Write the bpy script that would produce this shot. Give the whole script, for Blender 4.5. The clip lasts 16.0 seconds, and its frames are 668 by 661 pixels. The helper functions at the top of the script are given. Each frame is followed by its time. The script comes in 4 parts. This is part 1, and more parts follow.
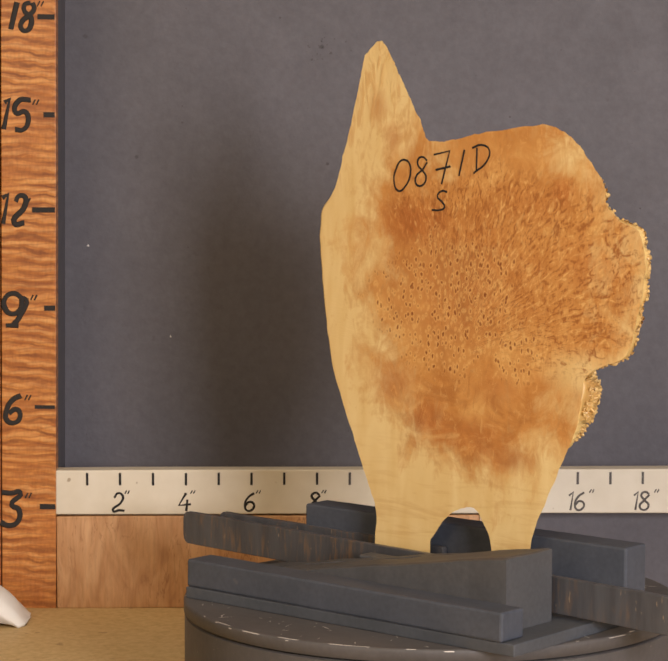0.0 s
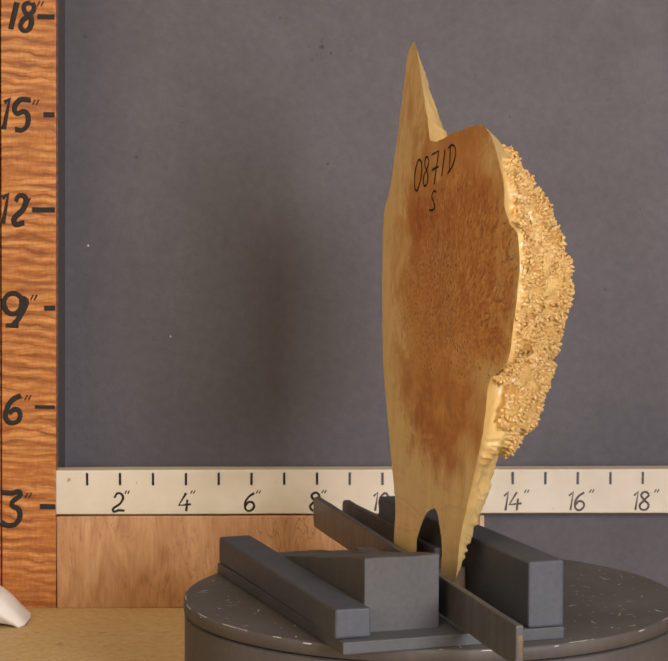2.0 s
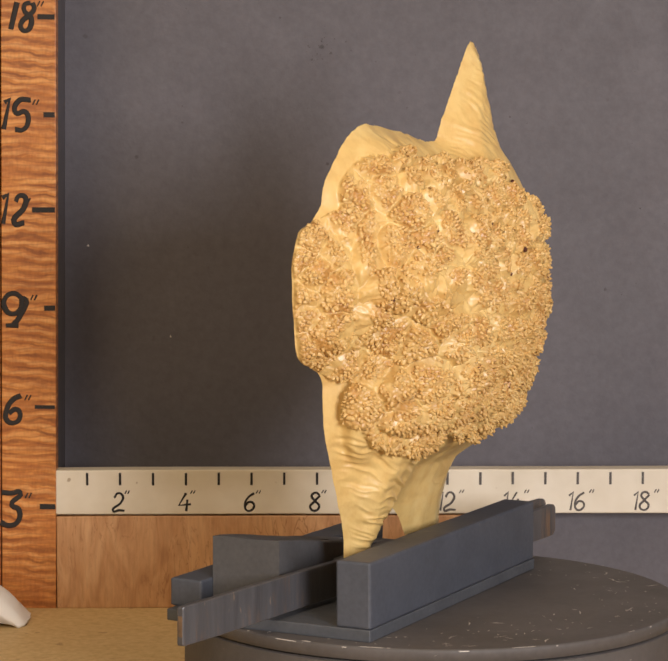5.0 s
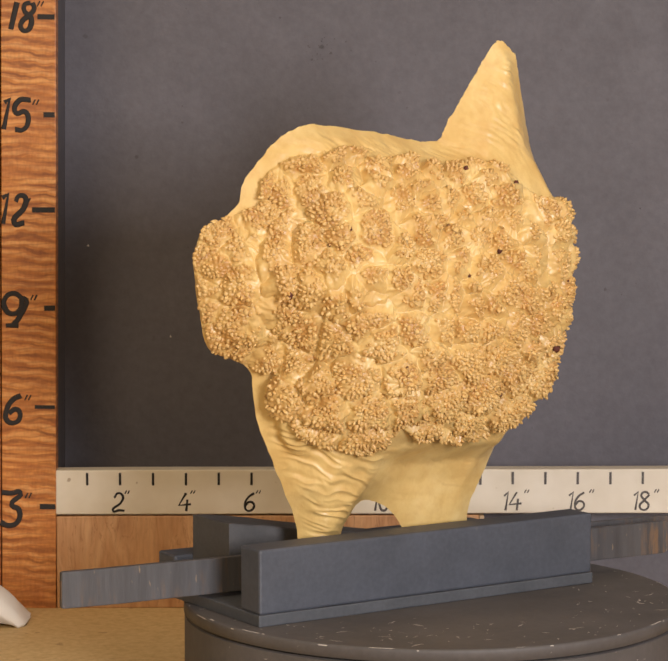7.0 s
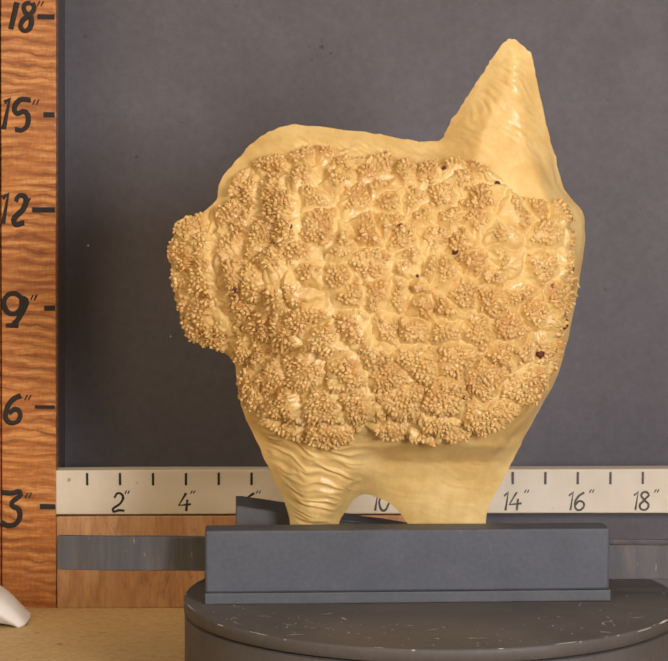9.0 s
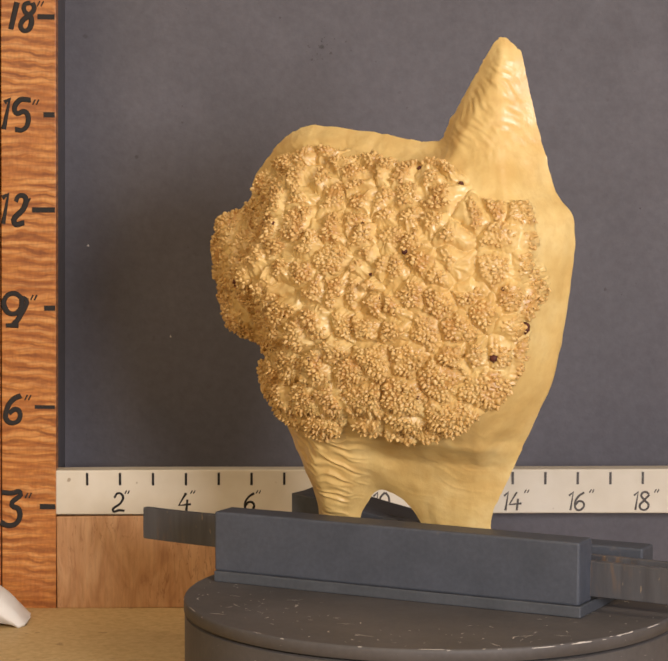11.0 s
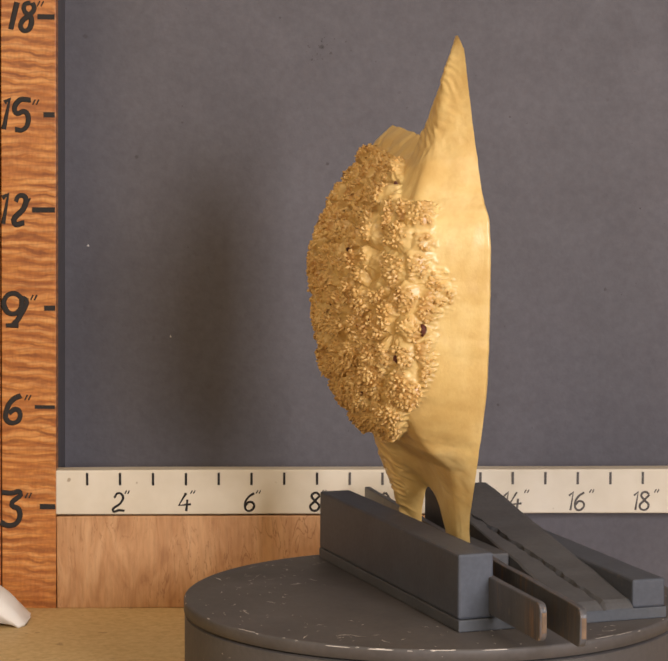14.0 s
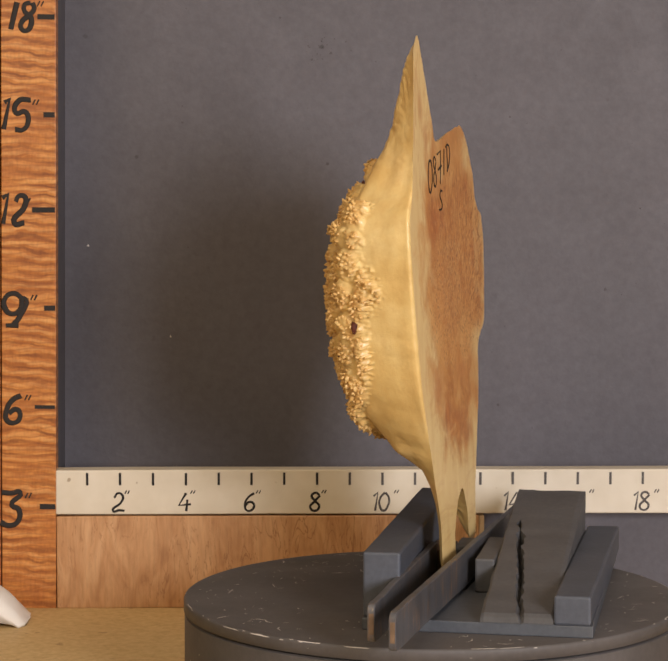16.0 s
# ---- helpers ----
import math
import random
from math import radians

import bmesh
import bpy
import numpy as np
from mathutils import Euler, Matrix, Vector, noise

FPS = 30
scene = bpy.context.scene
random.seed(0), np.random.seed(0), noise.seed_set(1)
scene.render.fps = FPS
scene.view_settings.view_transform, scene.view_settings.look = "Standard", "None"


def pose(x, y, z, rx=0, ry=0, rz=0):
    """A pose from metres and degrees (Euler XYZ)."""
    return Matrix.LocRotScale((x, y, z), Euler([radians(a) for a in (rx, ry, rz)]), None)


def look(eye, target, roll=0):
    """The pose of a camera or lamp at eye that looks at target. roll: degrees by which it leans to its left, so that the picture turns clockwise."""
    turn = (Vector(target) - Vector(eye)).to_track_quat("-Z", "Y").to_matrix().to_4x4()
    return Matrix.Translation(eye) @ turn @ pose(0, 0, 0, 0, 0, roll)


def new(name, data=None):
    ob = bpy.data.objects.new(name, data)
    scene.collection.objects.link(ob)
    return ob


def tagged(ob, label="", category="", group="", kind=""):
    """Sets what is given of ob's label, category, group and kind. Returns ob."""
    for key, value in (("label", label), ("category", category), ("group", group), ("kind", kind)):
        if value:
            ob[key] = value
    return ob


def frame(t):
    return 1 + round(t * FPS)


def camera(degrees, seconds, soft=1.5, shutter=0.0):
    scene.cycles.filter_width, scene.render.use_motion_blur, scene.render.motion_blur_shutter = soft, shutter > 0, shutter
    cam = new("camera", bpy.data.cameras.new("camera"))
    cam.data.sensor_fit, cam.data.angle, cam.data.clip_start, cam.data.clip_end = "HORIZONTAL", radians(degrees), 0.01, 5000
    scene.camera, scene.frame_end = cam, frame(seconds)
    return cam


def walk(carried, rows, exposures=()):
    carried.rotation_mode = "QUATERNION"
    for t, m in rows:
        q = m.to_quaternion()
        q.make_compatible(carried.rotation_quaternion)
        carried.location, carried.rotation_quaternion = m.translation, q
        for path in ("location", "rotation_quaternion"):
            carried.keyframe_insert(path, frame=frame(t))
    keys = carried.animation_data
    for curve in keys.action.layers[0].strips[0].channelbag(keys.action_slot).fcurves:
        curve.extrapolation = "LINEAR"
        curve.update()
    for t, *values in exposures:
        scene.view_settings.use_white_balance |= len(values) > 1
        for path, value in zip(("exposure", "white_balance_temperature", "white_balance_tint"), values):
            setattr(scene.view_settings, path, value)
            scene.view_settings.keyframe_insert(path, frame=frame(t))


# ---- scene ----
from mathutils import kdtree

IN = 0.0254

# ---------------- camera ----------------
EYE = Vector((0.16233, -1.74753, 0.36135))
PITCH, YAW = radians(-4.8429), radians(1.7630)
AIM = EYE + Vector((math.sin(YAW) * math.cos(PITCH), math.cos(YAW) * math.cos(PITCH), math.sin(PITCH)))
cam = camera(16.716, 16.0, soft=1.9)
walk(cam, [(0.0, look(EYE, AIM, 0.133)), (16.0, look(EYE, AIM, 0.133))])

# the turntable's axis, its speed clockwise from above, and the turn of the clamp on it at the start
AXIS_X, AXIS_Y = 0.27109, -0.28702
SPEED, TURN = 14.9876, -42.0
DISC_TOP = 2.55 * IN
# the bench top, in inches
BENCH = -0.13

# ---------------- light ----------------
world = bpy.data.worlds.new("room_air")
scene.world = world
world.use_nodes = True
world.node_tree.nodes["Background"].inputs[0].default_value = (1.0, 0.82, 0.62, 1)
world.node_tree.nodes["Background"].inputs[1].default_value = 0.02
scene.view_settings.exposure = 0.0


def area_lamp(name, eye, target, size_x, size_y, power, color):
    data = bpy.data.lights.new(name, "AREA")
    data.shape, data.size, data.size_y, data.energy, data.color = "RECTANGLE", size_x, size_y, power, color
    lamp = new(name, data)
    lamp.matrix_world = look(Vector(eye), Vector(target))
    return lamp


area_lamp("key_lamp", (0.90, -2.0, 0.50), (0.2, 0.0, 0.25), 0.46, 0.46, 28.3, (1.0, 0.962, 0.985))
area_lamp("side_lamp", (-0.75, -2.1, 1.0), (0.25, -0.25, 0.2), 0.9, 0.9, 13.3, (1.0, 0.79, 0.53))
# unseen warm fill, added overhead to lift the shadows and front surfaces
area_lamp("overhead_fill", (0.4, -1.1, 2.3), (0.4, -0.9, 0), 1.2, 0.8, 14, (1.0, 0.80, 0.58))


# ---------------- materials ----------------
class Mat:
    """A node material with short calls for the usual nodes."""

    def __init__(self, name, rough=0.6, metal=0.0, spec=0.5):
        self.m = bpy.data.materials.new(name)
        self.m.use_nodes = True
        self.t = self.m.node_tree
        self.b = self.t.nodes["Principled BSDF"]
        self.b.inputs["Roughness"].default_value = rough
        self.b.inputs["Metallic"].default_value = metal
        self.b.inputs["Specular IOR Level"].default_value = spec
        self.co = self.t.nodes.new("ShaderNodeTexCoord").outputs["Object"]

    def node(self, kind, **inputs):
        n = self.t.nodes.new(kind)
        for key, value in inputs.items():
            self.put(n, key.replace("_", " "), value)
        return n

    def put(self, n, key, value):
        socket = n.inputs[int(key[1:])] if key[0] == "i" and key[1:].isdigit() else n.inputs[key]
        if isinstance(value, bpy.types.NodeSocket):
            self.t.links.new(value, socket)
        else:
            socket.default_value = value

    def coords(self, scale=(1, 1, 1), turn=(0, 0, 0), source=None):
        n = self.node("ShaderNodeMapping", Scale=scale, Rotation=[radians(a) for a in turn])
        self.t.links.new(source or self.co, n.inputs["Vector"])
        return n.outputs[0]

    def noise(self, scale, detail=4, rough=0.55, co=None, twist=0.0):
        n = self.node("ShaderNodeTexNoise", Scale=scale, Detail=detail, Roughness=rough, Distortion=twist)
        self.t.links.new(co or self.co, n.inputs["Vector"])
        return n.outputs["Fac"]

    def cells(self, scale, co=None, feature="F1"):
        n = self.node("ShaderNodeTexVoronoi", Scale=scale)
        n.feature = feature
        self.t.links.new(co or self.co, n.inputs["Vector"])
        return n.outputs["Distance"]

    def ramp(self, fac, *stops):
        n = self.t.nodes.new("ShaderNodeValToRGB")
        self.t.links.new(fac, n.inputs[0])
        e = n.color_ramp.elements
        while len(e) < len(stops):
            e.new(0.5)
        for el, (p, c) in zip(e, stops):
            el.position = p
            el.color = (*c, 1) if isinstance(c, tuple) else (c, c, c, 1)
        return n.outputs[0]

    def mix(self, fac, a, b, how="MIX"):
        n = self.t.nodes.new("ShaderNodeMix")
        n.data_type, n.blend_type = "RGBA", how
        for key, value in (("Factor", fac), ("A", a), ("B", b)):
            s = [i for i in n.inputs if i.name == key and (i.type == "RGBA" or (key == "Factor" and i.type == "VALUE"))][0]
            if isinstance(value, bpy.types.NodeSocket):
                self.t.links.new(value, s)
            else:
                s.default_value = (*value, 1) if isinstance(value, tuple) else value
        return [o for o in n.outputs if o.type == "RGBA"][0]

    def math(self, how, a, b=0.0):
        n = self.t.nodes.new("ShaderNodeMath")
        n.operation = how
        self.put(n, "i0", a)
        self.put(n, "i1", b)
        return n.outputs[0]

    def color(self, value):
        self.put(self.b, "Base Color", (*value, 1) if isinstance(value, tuple) else value)
        return self

    def rough(self, value):
        self.put(self.b, "Roughness", value)
        return self

    def bump(self, height, strength=0.3, distance=0.001):
        n = self.node("ShaderNodeBump", Strength=strength, Distance=distance, Height=height)
        last = self.b.inputs["Normal"]
        if last.is_linked:
            self.t.links.new(last.links[0].from_socket, n.inputs["Normal"])
        self.t.links.new(n.outputs[0], last)
        return self


def make_backdrop():
    m = Mat("grey_painted_board", rough=0.62)
    base = m.ramp(m.noise(3.0, 2), (0.2, (0.100, 0.093, 0.107)), (0.8, (0.110, 0.102, 0.119)))
    fine = m.ramp(m.noise(160, 3), (0.3, 0.90), (0.7, 1.08))
    c = m.mix(1.0, base, fine, "MULTIPLY")
    blot = m.ramp(m.noise(1.0, 5, 0.62, m.coords((9, 9, 6))), (0.30, 0.90), (0.70, 1.09))
    c = m.mix(1.0, c, blot, "MULTIPLY")
    fleck = m.ramp(m.noise(90, 2, 0.4), (0.74, 0.0), (0.80, 1.0))
    c = m.mix(m.math("MULTIPLY", fleck, 0.35), c, (0.06, 0.05, 0.055))
    scuff = m.ramp(m.noise(46, 2, 0.5), (0.72, 0.0), (0.8, 1.0))
    c = m.mix(m.math("MULTIPLY", scuff, 0.30), c, (0.09, 0.08, 0.085))
    m.color(c).bump(m.noise(420, 3), 0.25, 0.0006).rough(m.ramp(m.noise(30, 3), (0.3, 0.60), (0.7, 0.68)))
    return m.m


def bands(m, scale, co, twist, roughness, spread):
    n = m.node("ShaderNodeTexWave", Scale=scale, Distortion=twist, Detail=3.0, Detail_Scale=spread, Detail_Roughness=roughness)
    n.wave_type, n.bands_direction, n.wave_profile = "BANDS", "Z", "SIN"
    m.t.links.new(co, n.inputs["Vector"])
    return n.outputs["Fac"]


def make_curly():
    """Figured orange timber with dark wavy ripples across its length."""
    m = Mat("curly_orange_wood", rough=0.38)
    wave = m.noise(1.0, 4, 0.6, m.coords((18, 18, 110), (0, 6, 0)), 1.8)
    strong = m.ramp(m.noise(1.0, 2, 0.5, m.coords((24, 24, 26))), (0.38, 0.15), (0.62, 1.0))
    line = bands(m, 38.0, m.coords((0.75, 0.75, 1.0), (0, -6, 0)), 9.0, 0.55, 0.75)
    thin = bands(m, 62.0, m.coords((0.5, 0.5, 1.0), (0, 5, 0)), 8.0, 0.6, 0.6)
    c = m.ramp(wave, (0.30, (0.31, 0.095, 0.020)), (0.45, (0.44, 0.150, 0.032)), (0.58, (0.55, 0.215, 0.050)), (0.74, (0.66, 0.300, 0.086)))
    c = m.mix(m.math("MULTIPLY", strong, m.ramp(line, (0.02, 0.9), (0.22, 0.0))), c, (0.21, 0.062, 0.015))
    c = m.mix(m.math("MULTIPLY", strong, m.ramp(line, (0.60, 0.0), (0.95, 0.5))), c, (0.76, 0.41, 0.15))
    c = m.mix(m.ramp(thin, (0.0, 0.40), (0.35, 0.0)), c, (0.27, 0.085, 0.020))
    pores = m.ramp(m.noise(1.0, 2, 0.5, m.coords((500, 300, 160))), (0.35, 0.9), (0.6, 1.05))
    m.color(m.mix(1.0, c, pores, "MULTIPLY")).bump(line, 0.10, 0.0008)
    return m.m


def make_birch():
    m = Mat("figured_birch_wood", rough=0.45)
    flame = m.noise(1.0, 5, 0.58, m.coords((58, 20, 15), (0, 16, 0)), 1.5)
    c = m.ramp(flame, (0.26, (0.33, 0.150, 0.060)), (0.42, (0.45, 0.230, 0.100)), (0.58, (0.54, 0.300, 0.142)), (0.76, (0.60, 0.355, 0.182)))
    line = m.noise(1.0, 3, 0.55, m.coords((75, 24, 13), (0, 20, 0)), 2.2)
    thread = m.math("ABSOLUTE", m.math("SUBTRACT", line, 0.47))
    c = m.mix(m.math("MULTIPLY", m.ramp(thread, (0.0, 0.75), (0.022, 0.0)), m.ramp(m.noise(9, 2), (0.42, 0.1), (0.58, 1.0))), c, (0.24, 0.098, 0.036))
    pores = m.ramp(m.noise(1.0, 2, 0.5, m.coords((500, 300, 60))), (0.35, 0.92), (0.6, 1.04))
    m.color(m.mix(1.0, c, pores, "MULTIPLY")).bump(flame, 0.08, 0.001)
    return m.m


def make_bench():
    m = Mat("tan_particle_board", rough=0.6)
    c = m.ramp(m.noise(200, 4, 0.6), (0.28, (0.50, 0.345, 0.150)), (0.5, (0.615, 0.440, 0.205)), (0.72, (0.70, 0.525, 0.265)))
    c = m.mix(m.math("MULTIPLY", m.noise(7, 3), 0.35), c, (0.40, 0.25, 0.10))
    spots = m.ramp(m.noise(95, 1), (0.72, 0.0), (0.78, 1.0))
    c = m.mix(m.math("MULTIPLY", spots, 0.5), c, (0.22, 0.12, 0.045))
    m.color(c).bump(m.noise(300, 3), 0.15, 0.0006)
    return m.m


def make_cream():
    m = Mat("cream_ruler_paint", rough=0.42)
    c = m.ramp(m.noise(22, 4), (0.3, (0.62, 0.55, 0.43)), (0.6, (0.70, 0.635, 0.52)), (0.8, (0.73, 0.675, 0.575)))
    dots = m.ramp(m.noise(130, 1), (0.74, 0.0), (0.79, 1.0))
    c = m.mix(m.math("MULTIPLY", dots, 0.7), c, (0.28, 0.20, 0.12))
    m.color(c).bump(m.noise(120, 3), 0.1, 0.0005)
    return m.m


def make_grey(name, a, b, rough=0.55, streak=(30, 30, 30)):
    m = Mat(name, rough=rough)
    c = m.ramp(m.noise(1.0, 4, 0.6, m.coords(streak)), (0.3, a), (0.7, b))
    fine = m.ramp(m.noise(300, 3), (0.3, 0.9), (0.7, 1.1))
    c = m.mix(1.0, c, fine, "MULTIPLY")
    chip = m.ramp(m.noise(75, 2, 0.5), (0.735, 0.0), (0.76, 1.0))
    c = m.mix(m.math("MULTIPLY", chip, 0.3), c, (0.16, 0.14, 0.13))
    m.color(c).bump(m.noise(1.0, 3, 0.6, m.coords(tuple(s * 8 for s in streak))), 0.2, 0.0006)
    return m.m


def make_worn():
    """Grey paint rubbed through to brown wood in upright scuffs."""
    m = Mat("scuffed_grey_paint_on_strip", rough=0.38)
    c = m.ramp(m.noise(1.0, 4, 0.6, m.coords((110, 110, 10))), (0.3, (0.056, 0.054, 0.058)), (0.7, (0.096, 0.096, 0.104)))
    rub = m.math("MULTIPLY", m.ramp(m.noise(1.0, 3, 0.6, m.coords((240, 240, 40))), (0.50, 0.0), (0.64, 1.0)), m.ramp(m.noise(14, 3), (0.42, 0.0), (0.62, 1.0)))
    c = m.mix(m.math("MULTIPLY", rub, 0.65), c, (0.22, 0.125, 0.062))
    fleck = m.ramp(m.noise(1.0, 2, 0.5, m.coords((420, 420, 110))), (0.70, 0.0), (0.76, 1.0))
    c = m.mix(m.math("MULTIPLY", fleck, 0.55), c, (0.42, 0.30, 0.18))
    m.color(c).bump(m.noise(1.0, 3, 0.6, m.coords((600, 600, 80))), 0.25, 0.0006)
    return m.m


def make_disc():
    m = Mat("worn_grey_disc_paint", rough=0.5)
    c = m.ramp(m.noise(14, 4), (0.3, (0.073, 0.066, 0.064)), (0.7, (0.100, 0.091, 0.089)))
    c = m.mix(1.0, c, m.ramp(m.noise(260, 3), (0.3, 0.92), (0.7, 1.08)), "MULTIPLY")
    line = m.noise(1.0, 2, 0.5, m.coords((30, 150, 400), (0, 0, 25)), 0.6)
    c = m.mix(m.math("MULTIPLY", m.ramp(line, (0.755, 0.0), (0.775, 1.0)), 0.7), c, (0.55, 0.50, 0.46))
    line = m.noise(1.0, 2, 0.5, m.coords((170, 45, 400), (0, 0, -30)), 0.6)
    c = m.mix(m.math("MULTIPLY", m.ramp(line, (0.75, 0.0), (0.77, 1.0)), 0.7), c, (0.55, 0.50, 0.46))
    m.color(c).bump(m.noise(200, 3), 0.1, 0.0005).rough(m.ramp(m.noise(20, 3), (0.3, 0.52), (0.7, 0.68)))
    return m.m


def make_plain(name, color, rough=0.6, vary=0.12, scale=40):
    m = Mat(name, rough=rough)
    lo, hi = tuple(v * (1 - vary) for v in color), tuple(v * (1 + vary) for v in color)
    m.color(m.ramp(m.noise(scale, 4), (0.3, lo), (0.7, hi))).bump(m.noise(scale * 8, 2), 0.1, 0.0005)
    return m.m


def make_burl_skin():
    """Cream sapwood skin of the burl, browner on the grained mounds."""
    m = Mat("burl_sapwood_skin", rough=0.36, spec=0.55)
    c = m.ramp(m.noise(28, 4, 0.6), (0.28, (0.64, 0.415, 0.140)), (0.5, (0.735, 0.515, 0.195)), (0.72, (0.79, 0.595, 0.262)))
    c = m.mix(m.math("MULTIPLY", m.ramp(m.noise(140, 3, 0.6), (0.45, 0.0), (0.68, 1.0)), 0.28), c, (0.56, 0.32, 0.10))
    c = m.mix(m.math("MULTIPLY", m.ramp(m.noise(1.0, 4, 0.6, m.coords((22, 22, 13)), 1.0), (0.46, 0.0), (0.70, 1.0)), 0.34), c, (0.58, 0.315, 0.085))
    a = m.node("ShaderNodeAttribute")
    a.attribute_name = "bark"
    c = m.mix(m.math("MULTIPLY", a.outputs["Fac"], 0.80), c, (0.47, 0.220, 0.05))
    grain = m.noise(1.0, 3, 0.6, m.coords((120, 120, 34), (0, 8, 0)), 0.8)
    m.color(c).bump(grain, 0.22, 0.0015).bump(m.noise(520, 3), 0.2, 0.0008)
    m.rough(m.ramp(m.noise(60, 3), (0.3, 0.32), (0.7, 0.50)))
    m.b.inputs["Coat Weight"].default_value = 0.25
    m.b.inputs["Coat Roughness"].default_value = 0.32
    return m.m


def make_grain():
    m = Mat("burl_grain_wood", rough=0.42)
    each = m.t.nodes.new("ShaderNodeNewGeometry").outputs["Random Per Island"]
    c = m.ramp(each, (0.0, (0.60, 0.360, 0.115)), (0.4, (0.66, 0.415, 0.145)), (0.85, (0.70, 0.460, 0.170)), (1.0, (0.75, 0.520, 0.215)))
    c = m.mix(m.math("MULTIPLY", m.ramp(m.noise(34, 3), (0.45, 0.0), (0.7, 1.0)), 0.45), c, (0.50, 0.26, 0.085))
    m.color(c).bump(m.noise(600, 2), 0.15, 0.0006)
    return m.m


def make_burl_face():
    """The sawn face: cream rim, orange-brown heart with swirls, curls and dark eyes."""
    m = Mat("burl_sawn_face", rough=0.40)
    x = m.node("ShaderNodeSeparateXYZ", Vector=m.co)

    def zone(cu, cz, ru, rz):
        du = m.math("DIVIDE", m.math("SUBTRACT", x.outputs[0], cu * IN), ru * IN)
        dz = m.math("DIVIDE", m.math("SUBTRACT", x.outputs[2], cz * IN), rz * IN)
        return m.math("SQRT", m.math("ADD", m.math("MULTIPLY", du, du), m.math("MULTIPLY", dz, dz)))

    drift = m.math("MULTIPLY", m.math("SUBTRACT", m.noise(26, 5, 0.6, twist=0.8), 0.5), 1.2)
    feather = m.noise(1.0, 4, 0.65, m.coords((130, 130, 60), (0, 12, 0)), 1.6)
    drift = m.math("ADD", drift, m.math("MULTIPLY", m.math("SUBTRACT", feather, 0.5), 0.55))

    def patch(cu, cz, ru, rz, lo=0.6, hi=1.15, wander=1.0):
        return m.ramp(m.math("ADD", zone(cu, cz, ru, rz), m.math("MULTIPLY", drift, wander)), (lo, 1.0), (hi, 0.0))

    def tint(c, amount, strength, tone):
        return m.mix(m.math("MULTIPLY", amount, strength), c, tone)

    cream = m.ramp(m.noise(1.0, 3, 0.5, m.coords((60, 60, 12), (0, 6, 0)), 0.8), (0.3, (0.77, 0.525, 0.210)), (0.7, (0.85, 0.630, 0.290)))
    tan = m.ramp(m.noise(30, 4, 0.6, twist=1.0), (0.30, (0.49, 0.190, 0.040)), (0.5, (0.60, 0.265, 0.066)), (0.72, (0.71, 0.370, 0.112)))
    deep = m.ramp(m.noise(24, 5, 0.62, twist=1.6), (0.30, (0.34, 0.090, 0.015)), (0.48, (0.47, 0.150, 0.030)), (0.68, (0.63, 0.255, 0.062)))
    # cream rim, tan upper part and middle, deep brown clouds
    c = m.mix(patch(2.0, 10.7, 5.0, 5.3, 0.66, 1.10), cream, tan)
    c = m.mix(m.math("MULTIPLY", patch(4.9, 8.6, 1.3, 0.7, 0.3, 1.1, 0.6), 0.85), c, cream)
    for cu, cz, ru, rz, amount in ((-0.4, 12.1, 1.7, 0.75, 0.85), (1.0, 10.6, 3.0, 2.3, 0.70), (-1.0, 7.95, 1.0, 0.75, 0.55), (0.1, 7.15, 0.9, 0.75, 0.80), (1.5, 6.85, 1.7, 0.55, 0.65),
                                   (2.7, 6.4, 1.2, 0.45, 0.55), (2.5, 8.1, 0.9, 0.6, 0.5), (4.15, 12.95, 0.45, 0.5, 0.75), (3.0, 12.6, 1.5, 0.6, 0.35), (-1.9, 15.0, 0.4, 0.6, 0.45), (-1.4, 14.3, 0.4, 0.4, 0.45), (5.0, 11.2, 1.3, 0.8, 0.4)):
        c = m.mix(m.math("MULTIPLY", patch(cu, cz, ru, rz, 0.25, 1.2, 0.8), amount), c, deep)
    # long soft sweeps of darker grain in the lower part
    sweep = m.noise(1.0, 5, 0.6, m.coords((20, 20, 46), (0, -16, 0)), 1.8)
    lower = patch(1.3, 7.2, 2.9, 1.35, 0.6, 1.1)
    c = tint(c, m.math("MULTIPLY", lower, m.ramp(sweep, (0.48, 0.0), (0.66, 1.0))), 0.5, (0.36, 0.120, 0.024))
    c = tint(c, m.math("MULTIPLY", lower, m.ramp(sweep, (0.36, 1.0), (0.46, 0.0))), 0.45, (0.80, 0.50, 0.19))
    # short strokes that lean outwards over the right and upper part
    du, dz = m.math("SUBTRACT", x.outputs[0], 0.6 * IN), m.math("SUBTRACT", x.outputs[2], 8.6 * IN)
    far = m.math("SQRT", m.math("ADD", m.math("MULTIPLY", du, du), m.math("MULTIPLY", dz, dz)))
    polar = m.node("ShaderNodeCombineXYZ", X=m.math("MULTIPLY", m.math("ARCTAN2", dz, du), 30.0), Y=m.math("MULTIPLY", far, 105.0))
    ray = m.noise(1.0, 4, 0.62, polar.outputs[0], 1.3)
    fine = m.noise(1.0, 3, 0.6, m.coords((330, 330, 150), (0, 24, 0)), 1.4)
    figure = m.math("ADD", m.math("MULTIPLY", ray, 0.7), m.math("MULTIPLY", fine, 0.3))
    strokes = m.mix(1.0, patch(3.6, 10.9, 3.4, 2.6, 0.72, 1.08), patch(1.6, 12.3, 3.0, 1.5, 0.6, 1.1), "LIGHTEN")
    c = tint(c, m.math("MULTIPLY", strokes, m.ramp(figure, (0.51, 0.0), (0.60, 1.0))), 0.92, (0.33, 0.105, 0.020))
